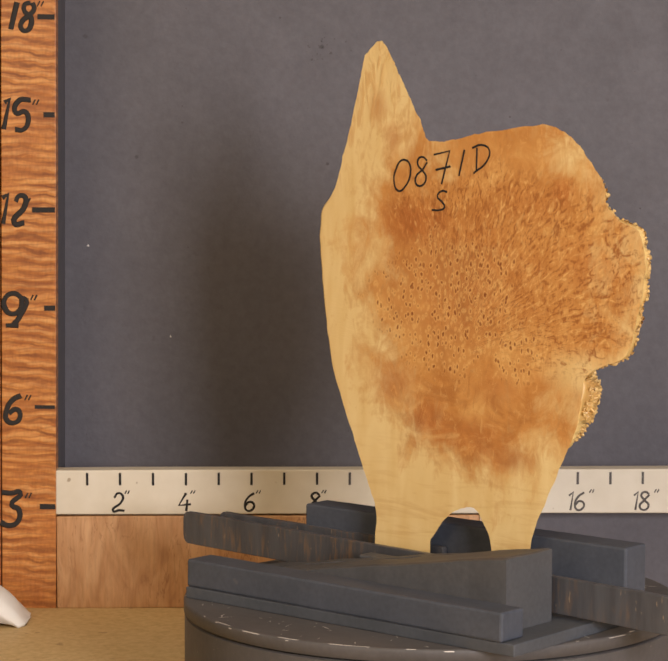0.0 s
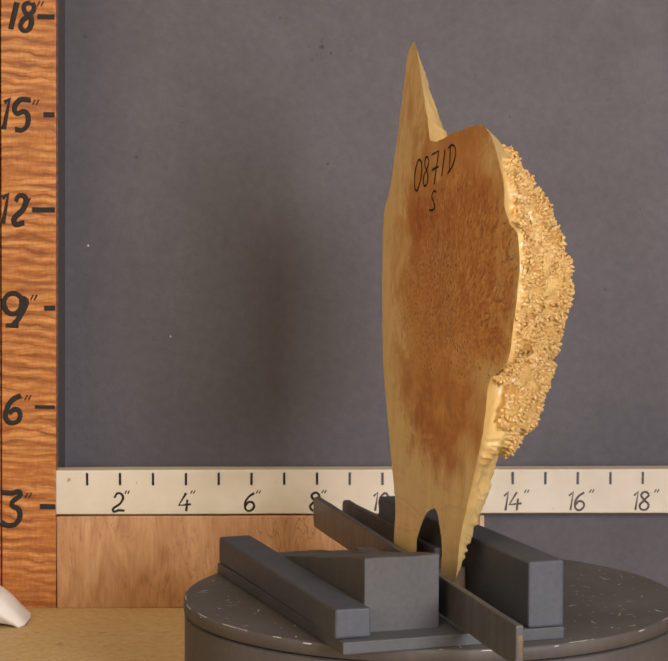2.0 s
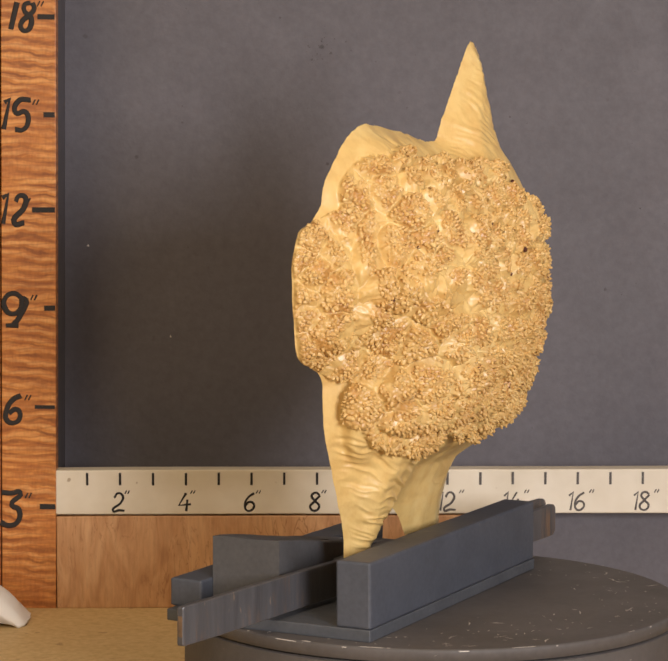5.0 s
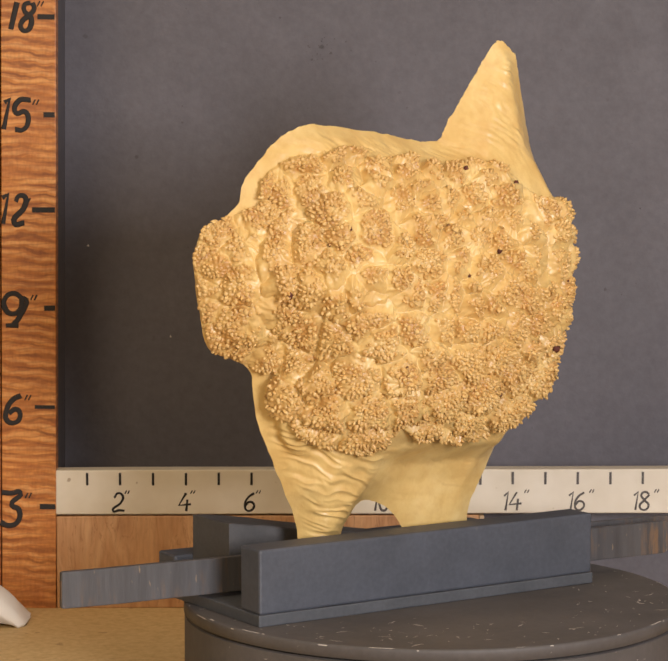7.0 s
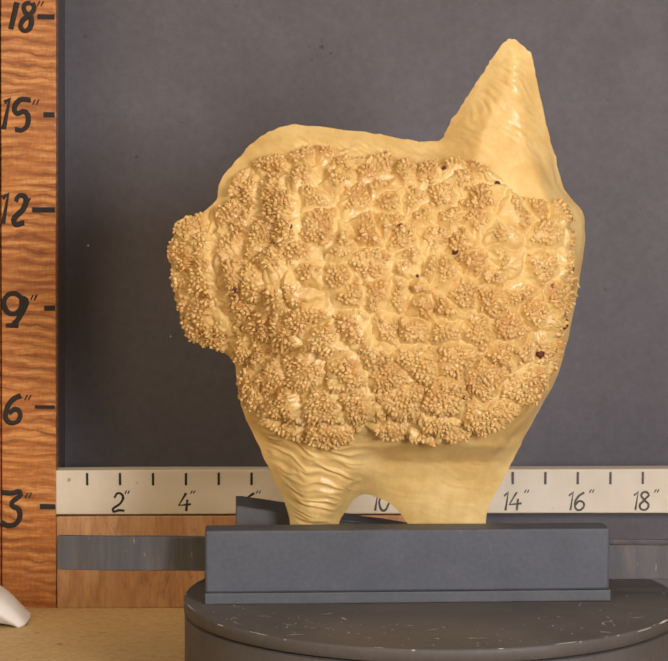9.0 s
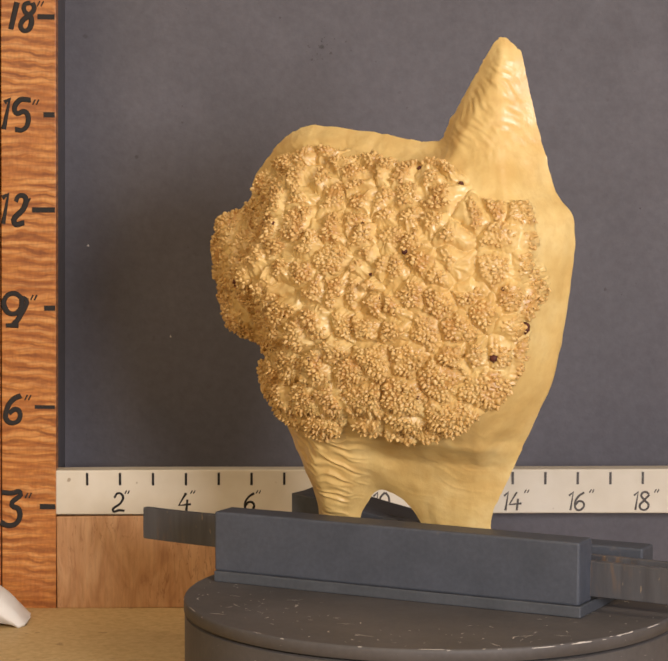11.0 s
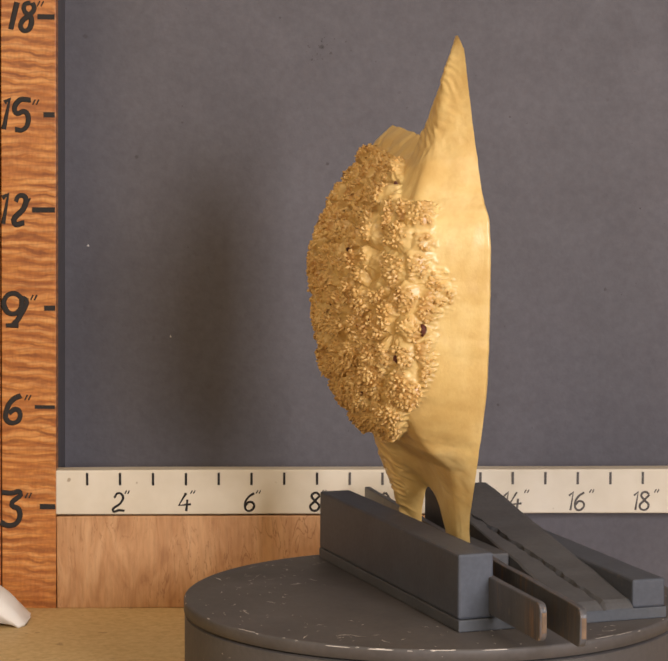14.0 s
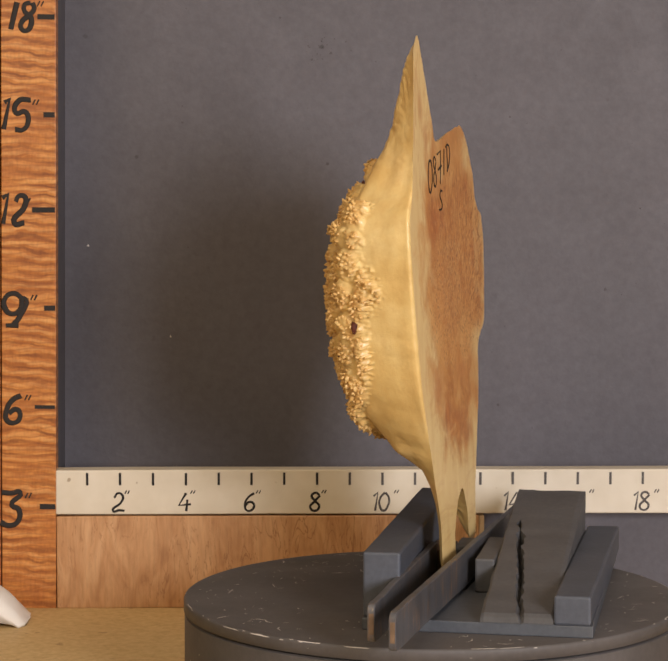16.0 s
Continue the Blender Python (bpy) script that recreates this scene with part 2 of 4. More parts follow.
    c = tint(c, m.math("MULTIPLY", strokes, m.ramp(figure, (0.36, 1.0), (0.46, 0.0))), 0.75, (0.82, 0.49, 0.17))
    # a fine curl over the whole heart
    heart = patch(2.0, 10.4, 4.7, 4.9, 0.8, 1.1)
    c = tint(c, m.math("MULTIPLY", heart, m.ramp(feather, (0.55, 0.0), (0.68, 1.0))), 0.42, (0.40, 0.140, 0.028))
    c = tint(c, m.math("MULTIPLY", heart, m.ramp(feather, (0.32, 1.0), (0.44, 0.0))), 0.42, (0.82, 0.50, 0.18))
    # dark eyes with pale rings
    bent = m.node("ShaderNodeVectorMath")
    bent.operation = "ADD"
    wob = m.node("ShaderNodeTexNoise", Scale=120.0, Detail=2.0)
    m.t.links.new(m.co, wob.inputs["Vector"])
    gain = m.node("ShaderNodeVectorMath")
    gain.operation = "SCALE"
    m.t.links.new(wob.outputs["Color"], gain.inputs[0])
    gain.inputs["Scale"].default_value = 0.0045
    m.t.links.new(m.co, bent.inputs[0])
    m.t.links.new(gain.outputs[0], bent.inputs[1])
    eyes = m.cells(300, m.coords((1, 0.3, 0.66), (0, 10, 0), bent.outputs[0]))
    spots = m.mix(1.0, patch(0.6, 10.0, 2.9, 1.95, 0.74, 1.0, 1.1), patch(2.9, 9.0, 1.0, 0.95, 0.7, 1.0, 0.8), "LIGHTEN")
    spots = m.math("MULTIPLY", spots, m.ramp(m.noise(75, 2), (0.34, 0.3), (0.46, 1.0)))
    c = tint(c, m.math("MULTIPLY", spots, m.ramp(eyes, (0.20, 0.0), (0.36, 1.0), (0.55, 0.2))), 0.55, (0.83, 0.50, 0.17))
    c = tint(c, m.math("MULTIPLY", spots, m.ramp(eyes, (0.14, 1.0), (0.31, 0.0))), 0.90, (0.24, 0.064, 0.012))
    # ripples on the legs and slashes on the horn
    ripple = m.noise(1.0, 3, 0.55, m.coords((22, 22, 150), (0, 5, 0)), 1.2)
    legs = m.ramp(x.outputs[2], (0.085, 1.0), (0.19, 0.0))
    c = tint(c, m.math("MULTIPLY", legs, m.ramp(ripple, (0.52, 0.0), (0.66, 1.0))), 0.4, (0.55, 0.26, 0.07))
    horn = m.ramp(x.outputs[2], (0.34, 0.0), (0.40, 1.0))
    slash = m.noise(1.0, 3, 0.55, m.coords((190, 60, 60), (0, 38, 0)), 1.0)
    upper = m.ramp(x.outputs[2], (0.315, 0.0), (0.36, 1.0))
    c = tint(c, m.math("MULTIPLY", upper, m.ramp(slash, (0.50, 0.0), (0.64, 1.0))), 0.45, (0.58, 0.27, 0.07))
    m.color(c).bump(figure, 0.25, 0.0008).bump(m.math("MULTIPLY", horn, slash), 0.5, 0.0012)
    return m.m


M_BACK, M_CURLY, M_BIRCH, M_BENCH, M_CREAM = make_backdrop(), make_curly(), make_birch(), make_bench(), make_cream()
M_RAIL = make_grey("grey_paint_on_rail", (0.057, 0.064, 0.081), (0.074, 0.082, 0.104))
M_PLATE = make_grey("grey_paint_on_plate", (0.061, 0.066, 0.076), (0.079, 0.085, 0.098))
M_WEDGE = make_grey("grey_paint_on_wedge", (0.066, 0.065, 0.068), (0.088, 0.087, 0.091), 0.6, (50, 18, 18))
M_STRIP = make_worn()
M_ENDGRAIN = make_plain("bare_wood_end", (0.15, 0.092, 0.052), 0.6, 0.3, 160)
M_DISC = make_disc()
M_DARK = make_plain("black_gap", (0.012, 0.011, 0.011), 0.8)
M_INK = make_plain("black_marker_ink", (0.014, 0.011, 0.010), 0.8)
M_FADED = make_plain("faded_marker_ink", (0.075, 0.062, 0.055), 0.55)
M_BRUSH = make_plain("black_brush_paint", (0.016, 0.012, 0.010), 0.75)
M_EDGE = make_plain("grey_filler", (0.098, 0.095, 0.112), 0.6)
M_SCRATCH = make_plain("bare_scratched_paint", (0.60, 0.55, 0.50), 0.5)
M_SPECK = make_plain("dark_speck", (0.070, 0.063, 0.069), 0.7)
M_PALE = make_plain("pale_end_band", (0.55, 0.40, 0.25), 0.6, 0.15, 90)
M_BARK = make_plain("dark_red_bark", (0.085, 0.018, 0.008), 0.7, 0.4, 300)
M_PAPER = make_plain("white_plaster", (0.76, 0.73, 0.69), 0.65, 0.05)
M_ROOM = make_plain("warm_white_room_paint", (0.60, 0.54, 0.46), 0.8, 0.04, 3)
M_SKIN, M_GRAIN, M_FACE = make_burl_skin(), make_grain(), make_burl_face()


# ---------------- building helpers ----------------
def mesh_of(name, bm, mats, smooth=False):
    me = bpy.data.meshes.new(name)
    bmesh.ops.recalc_face_normals(bm, faces=bm.faces)
    bm.to_mesh(me)
    bm.free()
    for m in mats if isinstance(mats, (list, tuple)) else [mats]:
        me.materials.append(m)
    if smooth:
        me.shade_smooth()
    return me


def part(name, bm, material, parent, label="", smooth=False):
    ob = new(name, mesh_of(name, bm, material, smooth))
    ob.parent = parent
    if label:
        ob["label"] = label
    return ob


def thing(name, label, category, group="", kind=""):
    return tagged(new(name), label, category, group, kind)


def solid(name, bm, material, label, category="", kind="", smooth=False):
    return tagged(new(name, mesh_of(name, bm, material, smooth)), label, category, "", kind)


def box(x0, x1, y0, y1, z0, z1, bevel=0.0, seg=2, bm=None):
    """A box in inches with rounded edges."""
    b = bm or bmesh.new()
    made = bmesh.ops.create_cube(b, size=1.0)
    for v in made["verts"]:
        v.co = Vector((x0 if v.co.x < 0 else x1, y0 if v.co.y < 0 else y1, z0 if v.co.z < 0 else z1)) * IN
    if bevel:
        es = list({e for v in made["verts"] for e in v.link_edges})
        bmesh.ops.bevel(b, geom=es, offset=bevel * IN, segments=seg, affect="EDGES", profile=0.5)
    return b


def cut_box(x0, x1, y0, y1, z0, z1, bevel, nx, wobble, seed):
    """A box sliced along its length, its faces slightly uneven like hand-planed timber."""
    b = box(x0, x1, y0, y1, z0, z1, bevel)
    for i in range(1, nx):
        co = Vector(((x0 + (x1 - x0) * i / nx) * IN, 0, 0))
        bmesh.ops.bisect_plane(b, geom=b.verts[:] + b.edges[:] + b.faces[:], plane_co=co, plane_no=(1, 0, 0))
    for v in b.verts:
        v.co += noise.noise_vector(v.co / (1.6 * IN) + Vector((seed, 0, 0))) * wobble * IN
    return b


def spin(profile, steps=160, bm=None):
    """A turned body from (radius, height) pairs in inches."""
    b = bm or bmesh.new()
    rings = []
    for r, z in profile:
        rings.append([b.verts.new((r * IN * math.cos(a), r * IN * math.sin(a), z * IN)) for a in [2 * math.pi * i / steps for i in range(steps)]])
    for lo, hi in zip(rings, rings[1:]):
        for i in range(steps):
            b.faces.new((lo[i], lo[(i + 1) % steps], hi[(i + 1) % steps], hi[i]))
    b.faces.new(rings[0])
    b.faces.new(rings[-1])
    return b


def pen(name, lines, m, parent, rounded, width, material, label="", flat=0.3):
    """One handwritten character: strokes through points in inches, laid by the matrix m."""
    cu = bpy.data.curves.new(name, "CURVE")
    cu.dimensions, cu.bevel_depth, cu.bevel_resolution, cu.resolution_u, cu.use_fill_caps = "3D", width / 2 * IN, 2, 6, True
    for line in lines:
        sp = cu.splines.new("BEZIER")
        sp.bezier_points.add(len(line) - 1)
        for bp, (x, z) in zip(sp.bezier_points, line):
            bp.co = Vector((x, z, 0)) * IN
            bp.handle_left_type = bp.handle_right_type = "AUTO" if len(line) > 3 and rounded or len(line) > 4 else "VECTOR"
            bp.radius = 0.85 + 0.25 * noise.noise(Vector((x * 3, z * 3, 1)))
    tmp = bpy.data.objects.new(name, cu)
    me = bpy.data.meshes.new_from_object(tmp)
    bpy.data.objects.remove(tmp)
    for v in me.vertices:
        v.co.z *= flat
    me.transform(m)
    me.materials.clear()
    me.materials.append(material)
    ob = new(name, me)
    ob.parent = parent
    if label:
        ob["label"] = label
    return ob


# ---------------- the setting ----------------
def build_room():
    wall = box(-30, 60, 3.6, 4.4, -32, 60)
    back = solid("wall_backdrop", wall, M_BACK, "dark grey painted backdrop board with scuffs and flecks", kind="structure")
    # dabs and chips on the paint: x and z in inches, size, dark or pale
    rng = random.Random(11)
    spots = [(0.75, 17.4, 0.09, 1), (2.35, 13.6, 0.08, 1), (3.8, 14.7, 0.05, 1), (8.4, 13.4, 0.07, 1), (8.2, 17.1, 0.10, 1), (7.9, 16.7, 0.06, 1), (8.5, 16.9, 0.07, 1),
             (17.3, 9.4, 0.07, 1), (18.4, 12.0, 0.05, 1), (14.2, 14.9, 0.05, 1), (13.9, 5.7, 0.06, 1), (6.9, 18.0, 0.05, 1), (0.8, 10.8, 0.05, 0), (3.4, 7.9, 0.04, 0)]
    spots += [(8.15 + rng.gauss(0, 0.3), 17.0 + rng.gauss(0, 0.35), rng.uniform(0.010, 0.034), 1) for _ in range(34)]
    spots += [(rng.uniform(0, 20), rng.uniform(4.5, 19), rng.uniform(0.012, 0.03), 1) for _ in range(60)]
    for dark in (1, 0):
        b = bmesh.new()
        for x, z, r, tone in spots:
            if tone == dark:
                b.faces.new([b.verts.new(Vector((x + r * rng.uniform(0.4, 1) * math.cos(a), 3.597, z + r * rng.uniform(0.4, 1) * math.sin(a))) * IN) for a in [0.7 * k for k in range(9)]])
        part("paint_speck", b, M_SPECK if dark else M_SCRATCH, back, "dark paint specks" if dark else "pale paint specks")["kind"] = "stuff"
    solid("bench_top", box(-30, 60, -34, 3.59, -1.5, BENCH, 0.06), M_BENCH, "tan particle-board bench top", kind="structure")
    solid("floor", box(-70, 90, -130, 60, -34, -32), M_ROOM, "plain pale floor below the bench", kind="structure")
    solid("ceiling", box(-70, 90, -130, 60, 96, 98), M_ROOM, "plain pale ceiling", kind="structure")
    solid("wall_left", box(-72, -70, -130, 60, -32, 96), M_ROOM, "plain pale side wall", kind="structure")
    solid("wall_right", box(90, 92, -130, 60, -32, 96), M_ROOM, "plain pale side wall", kind="structure")
    solid("wall_front", box(-70, 90, -132, -130, -32, 96), M_ROOM, "plain pale wall behind the camera", kind="structure")
    solid("wall_rear", box(-70, 90, 60, 62, -32, 96), M_ROOM, "plain pale wall behind the backdrop", kind="structure")


# lays strokes in x and z upon the front of an upright board
FRONT = Matrix(((1, 0, 0, 0), (0, 0, -1, -0.004 * IN), (0, 1, 0, 0), (0, 0, 0, 1)))
# brush strokes of the tall ruler's numerals, digit by digit
BRUSHED = {18: [[[(-1.17, 18.43), (-1.36, 17.62)]], [[(-0.76, 18.42), (-0.94, 18.36), (-0.95, 18.17), (-0.77, 18.0), (-0.76, 17.75), (-0.91, 17.58), (-1.05, 17.66), (-1.02, 17.86), (-0.83, 18.03), (-0.66, 18.25), (-0.72, 18.42)]]],
           15: [[[(-1.55, 15.34), (-1.40, 15.43), (-1.58, 14.54)]], [[(-0.76, 15.42), (-1.12, 15.40), (-1.21, 15.03), (-0.94, 15.07), (-0.84, 14.82), (-1.0, 14.53), (-1.24, 14.54)]]],
           12: [[[(-1.62, 12.36), (-1.45, 12.46), (-1.60, 11.58)]], [[(-1.22, 12.25), (-1.13, 12.42), (-0.95, 12.40), (-0.95, 12.12), (-1.26, 11.60), (-0.96, 11.62)]]],
           9: [[[(-1.02, 9.27), (-1.26, 9.44), (-1.53, 9.32), (-1.55, 8.98), (-1.32, 8.82), (-1.08, 8.97), (-0.98, 9.30), (-1.12, 8.72), (-1.30, 8.50)], [(-1.53, 8.47), (-1.14, 8.47)]]],
           6: [[[(-1.07, 6.33), (-1.32, 6.20), (-1.51, 5.88), (-1.50, 5.57), (-1.26, 5.50), (-1.10, 5.70), (-1.21, 5.91), (-1.44, 5.78)]]],
           3: [[[(-1.66, 3.42), (-1.36, 3.40), (-1.10, 3.42), (-1.36, 3.04), (-1.15, 2.90), (-1.18, 2.52), (-1.44, 2.40), (-1.70, 2.50)]]]}
# pen strokes of the long ruler's digits, in a box one unit high
PENNED = {"0": [[(0.30, 1.0), (0.06, 0.70), (0.04, 0.25), (0.22, 0.0), (0.44, 0.25), (0.50, 0.72), (0.32, 1.0)]],
          "1": [[(0.12, 0.80), (0.34, 1.0), (0.20, 0.0)]],
          "2": [[(0.06, 0.74), (0.26, 1.0), (0.50, 0.84), (0.40, 0.48), (0.0, 0.02), (0.30, 0.06), (0.58, 0.03)]],
          "4": [[(0.38, 1.0), (0.0, 0.32), (0.62, 0.38)], [(0.44, 0.64), (0.38, 0.0)]],
          "6": [[(0.50, 0.98), (0.20, 0.75), (0.03, 0.35), (0.15, 0.02), (0.42, 0.10), (0.48, 0.38), (0.25, 0.50), (0.06, 0.30)]],
          "8": [[(0.50, 0.86), (0.32, 1.0), (0.10, 0.84), (0.26, 0.55), (0.48, 0.25), (0.26, 0.0), (0.02, 0.20), (0.22, 0.50), (0.52, 0.84)]]}


def build_tall_ruler():
    r = thing("vertical_ruler", "orange curly-wood upright ruler board with brushed black inch marks", "ruler")
    part("board", cut_box(-1.62, 0.03, 0.0, 0.72, BENCH, 21, 0.03, 2, 0.012, 3.0), M_CURLY, r)
    # filler added back to the backdrop; its side forms the dark strip
    part("back_board", box(-1.6, -0.01, 0.724, 3.59, BENCH, 21, 0.02), M_EDGE, r, "grey filler between the ruler board and the backdrop")
    part("side_strip", box(-3.4, -1.66, 0.0, 0.72, BENCH, 21, 0.03), M_CURLY, r)
    # for each: the mark's length, the place of the inch sign from the mark
    marks = {3: (0.48, -0.86, 0.27), 6: (0.62, -0.87, 0.21), 9: (0.34, -0.69, 0.26), 12: (0.70, -0.88, 0.23), 15: (0.34, -0.62, 0.30), 18: (0.52, -0.48, 0.33)}
    # the marks are hand-painted and stray a little from the true inches
    strays = {3: 0.02, 6: 0.08, 9: 0.07, 12: 0.03, 15: -0.09, 18: -0.19}
    for n, (length, sign_x, sign_z) in marks.items():
        shift = strays[n]
        half = 0.055 if n == 6 else 0.08
        mark = cut_box(0.0 - length, 0.0, -0.02, 0.02, n + shift - half, n + shift + half, 0.0, 5, 0.03, n)
        for v in mark.verts:
            v.co.y = (-0.016 if v.co.y < 0 else 0.01) * IN
        part("inch_mark", mark, M_BRUSH, r)
        for digit in BRUSHED[n]:
            moved = [[(a + 0.04, b + shift) for a, b in line] for line in digit]
            pen("numeral", moved, FRONT, r, True, 0.185, M_BRUSH, flat=0.10)
        for k in (0, 1):
            dash = [(sign_x + 0.11 * k - 0.05, n + shift + sign_z - 0.02), (sign_x + 0.11 * k + 0.03, n + shift + sign_z + 0.14)]
            pen("inch_sign", [dash], FRONT, r, False, 0.055, M_BRUSH, flat=0.2)
    # it leans a little to the long ruler's side
    r.matrix_world = pose(0, 0, 0, 0, 0.43, 0)
    return r


def build_long_ruler():
    r = thing("horizontal_ruler", "cream painted wooden ruler with hand-lettered black inch marks", "ruler")
    part("board", cut_box(0.04, 26, 0.0, 0.7, 2.76, 4.13, 0.04, 12, 0.014, 9.0), M_CREAM, r)
    for n in range(1, 26):
        tick = cut_box(n - 0.036, n + 0.036, -0.03, 0.03, 3.66, 4.04, 0.0, 3, 0.012, n * 1.7)
        for v in tick.verts:
            v.co.y = (-0.018 if v.co.y < 0 else 0.01) * IN
        part("inch_mark", tick, M_INK if n < 9 else M_FADED, r)
        if n % 2 == 0:
            ink = M_INK if n < 9 else M_FADED
            x = n - 0.22 if n < 9 else n - 0.34
            for digit in str(n):
                lines = [[(x + 0.60 * a, 2.86 + 0.56 * b) for a, b in line] for line in PENNED[digit]]
                pen("numeral", lines, FRONT, r, digit != "4", 0.085 if n < 9 else 0.078, ink, flat=0.2)
                x += 0.24 if digit == "1" else 0.40
            for k in (0, 1):
                x0 = (n + 0.14 if n < 9 else n + 0.36) + 0.085 * k
                pen("inch_sign", [[(x0, 3.40), (x0 + 0.06, 3.50)]], FRONT, r, False, 0.04, ink, flat=0.2)
    return r


def build_support_board():
    r = thing("support_board", "figured brown birch board under the cream ruler", "board")
    part("board", cut_box(0.05, 12.98, 0.0, 0.7, BENCH, 2.71, 0.035, 8, 0.012, 5.0), M_BIRCH, r)
    # narrow paler piece along the board's right end
    part("end_band", cut_box(12.984, 13.13, -0.003, 0.7, BENCH, 2.70, 0.02, 2, 0.008, 8.0), M_PALE, r, "pale narrow band at the board's right end")
    return r


def build_rear_board():
    return solid("backing_strip", box(13.2, 40, 1.2, 3.58, BENCH, 2.7, 0.02), M_BACK, "dark grey painted board under the cream ruler", "board")


def build_white_scrap():
    """A curved white shell-like offcut lying on the bench."""
    b = bmesh.new()
    n, k = 40, 12
    rings = []
    for j in range(k + 1):
        y = -0.9 + 1.8 * j / k
        squash = math.sqrt(max(0.0, 1 - (y / 0.95) ** 2)) ** 0.5
        ring = []
        for i in range(n):
            a = 2 * math.pi * i / n
            x = 1.55 * math.cos(a) * (0.75 + 0.25 * squash)
            up = math.sin(a)
            z = 1.18 * (1 - abs(math.cos(a)) ** 2.0) * squash if up > 0 else 0.34 * (1 - math.cos(a) ** 2) * squash
            z += 0.10 * squash if up >= 0 else 0.0
            w = noise.noise_vector(Vector((x * 2, y * 2, z * 2))) * 0.04
            w += noise.noise_vector(Vector((x * 5, y * 5, z * 5))) * (0.09 if z < 0.3 else 0.02)
            ring.append(b.verts.new(Vector((x + w.x, y, max(z + w.z, 0.0))) * IN))
        rings.append(ring)
    for r0, r1 in zip(rings, rings[1:]):
        for i in range(n):
            b.faces.new((r0[i], r0[(i + 1) % n], r1[(i + 1) % n], r1[i]))
    b.faces.new(rings[0])
    b.faces.new(rings[-1])
    ob = solid("plaster_scrap", b, M_PAPER, "curved white plaster-like offcut lying on the bench", "offcut", smooth=True)
    ob.location = (-2.14 * IN, -1.9 * IN, BENCH * IN)
    return ob


# ---------------- the turntable and what stands on it ----------------
def build_turntable():
    t = thing("turntable", "round grey-brown painted turntable with scratched rim", "turntable")
    top = DISC_TOP / IN
    part("drum", spin([(6.27, BENCH), (6.32, BENCH + 0.06), (6.32, top - 0.40), (6.27, top - 0.37)]), M_DISC, t, smooth=False)
    part("seam", spin([(6.22, top - 0.37), (6.22, top - 0.33)]), M_DARK, t, "dark gap under the disc")
    prof = [(6.24, top - 0.33), (6.34, top - 0.31)]
    prof += [(6.27 + 0.07 * math.cos(a), top - 0.07 + 0.07 * math.sin(a)) for a in [math.pi / 2 * i / 8 for i in range(9)]]
    disc = part("disc", spin(prof, 200), M_DISC, t)
    disc.data.shade_smooth()
    rng = random.Random(5)
    b = bmesh.new()

    def sliver(r, a, way, length, wide):
        c = Vector((r * math.cos(a), r * math.sin(a), top + 0.003))
        d, e = Vector((math.cos(way), math.sin(way), 0)), Vector((-math.sin(way), math.cos(way), 0))
        bend = rng.uniform(-0.2, 0.2) * length
        pts = [c - d * length / 2, c - e * wide / 2 + e * bend, c + d * length / 2, c + e * wide / 2 + e * bend]
        b.faces.new([b.verts.new(p * IN) for p in pts])

    for _ in range(210):
        r = 6.05 * math.sqrt(rng.uniform(0.35, 1.0))
        sliver(r, rng.uniform(0, 6.283), rng.uniform(0, 6.283), rng.choice((0.05, 0.07, 0.1, 0.2, 0.45)), rng.uniform(0.018, 0.045))
    part("scratch", b, M_SCRATCH, t, "pale scratches in the disc paint")["kind"] = "stuff"
    b = bmesh.new()
    for _ in range(44):
        a0, span = rng.uniform(0, 6.283), rng.choice((0.015, 0.02, 0.04, 0.10))
        lift, w = rng.uniform(0.3, 1.35), rng.uniform(0.005, 0.012)
        ring = []
        for k in range(9):
            a = a0 + span * k / 8
            for g in (lift - w / 0.07 * (1 if 0 < k < 8 else 0.1), lift + w / 0.07 * (1 if 0 < k < 8 else 0.1)):
                ring.append(b.verts.new(Vector(((6.273 + 0.07 * math.cos(g)) * math.cos(a), (6.273 + 0.07 * math.cos(g)) * math.sin(a), top - 0.067 + 0.07 * math.sin(g))) * IN))
        for k in range(8):
            b.faces.new((ring[2 * k], ring[2 * k + 2], ring[2 * k + 3], ring[2 * k + 1]))
    part("rim_wear", b, M_SCRATCH, t, "pale worn paint on the rim")["kind"] = "stuff"
    return t


def build_clamp():
    c = thing("clamp_base", "grey painted wooden clamping base with two raised rails", "wooden base")
    z = DISC_TOP / IN
    part("base_plate", cut_box(-4.47, 5.80, -4.42, 1.066, z, z + 0.29, 0.03, 8, 0.01, 1.0), M_PLATE, c)
    part("tall_rail", cut_box(-4.42, 5.79, 0.16, 1.06, z + 0.292, 4.42, 0.06, 10, 0.012, 2.0), M_RAIL, c)
    low = cut_box(-4.48, 5.50, -4.40, -3.52, z + 0.292, 3.54, 0.06, 10, 0.012, 6.0)
    for v in low.verts:
        v.co.y += -0.03 * IN - 0.013 * v.co.x
    part("low_rail", low, M_RAIL, c)
    return c


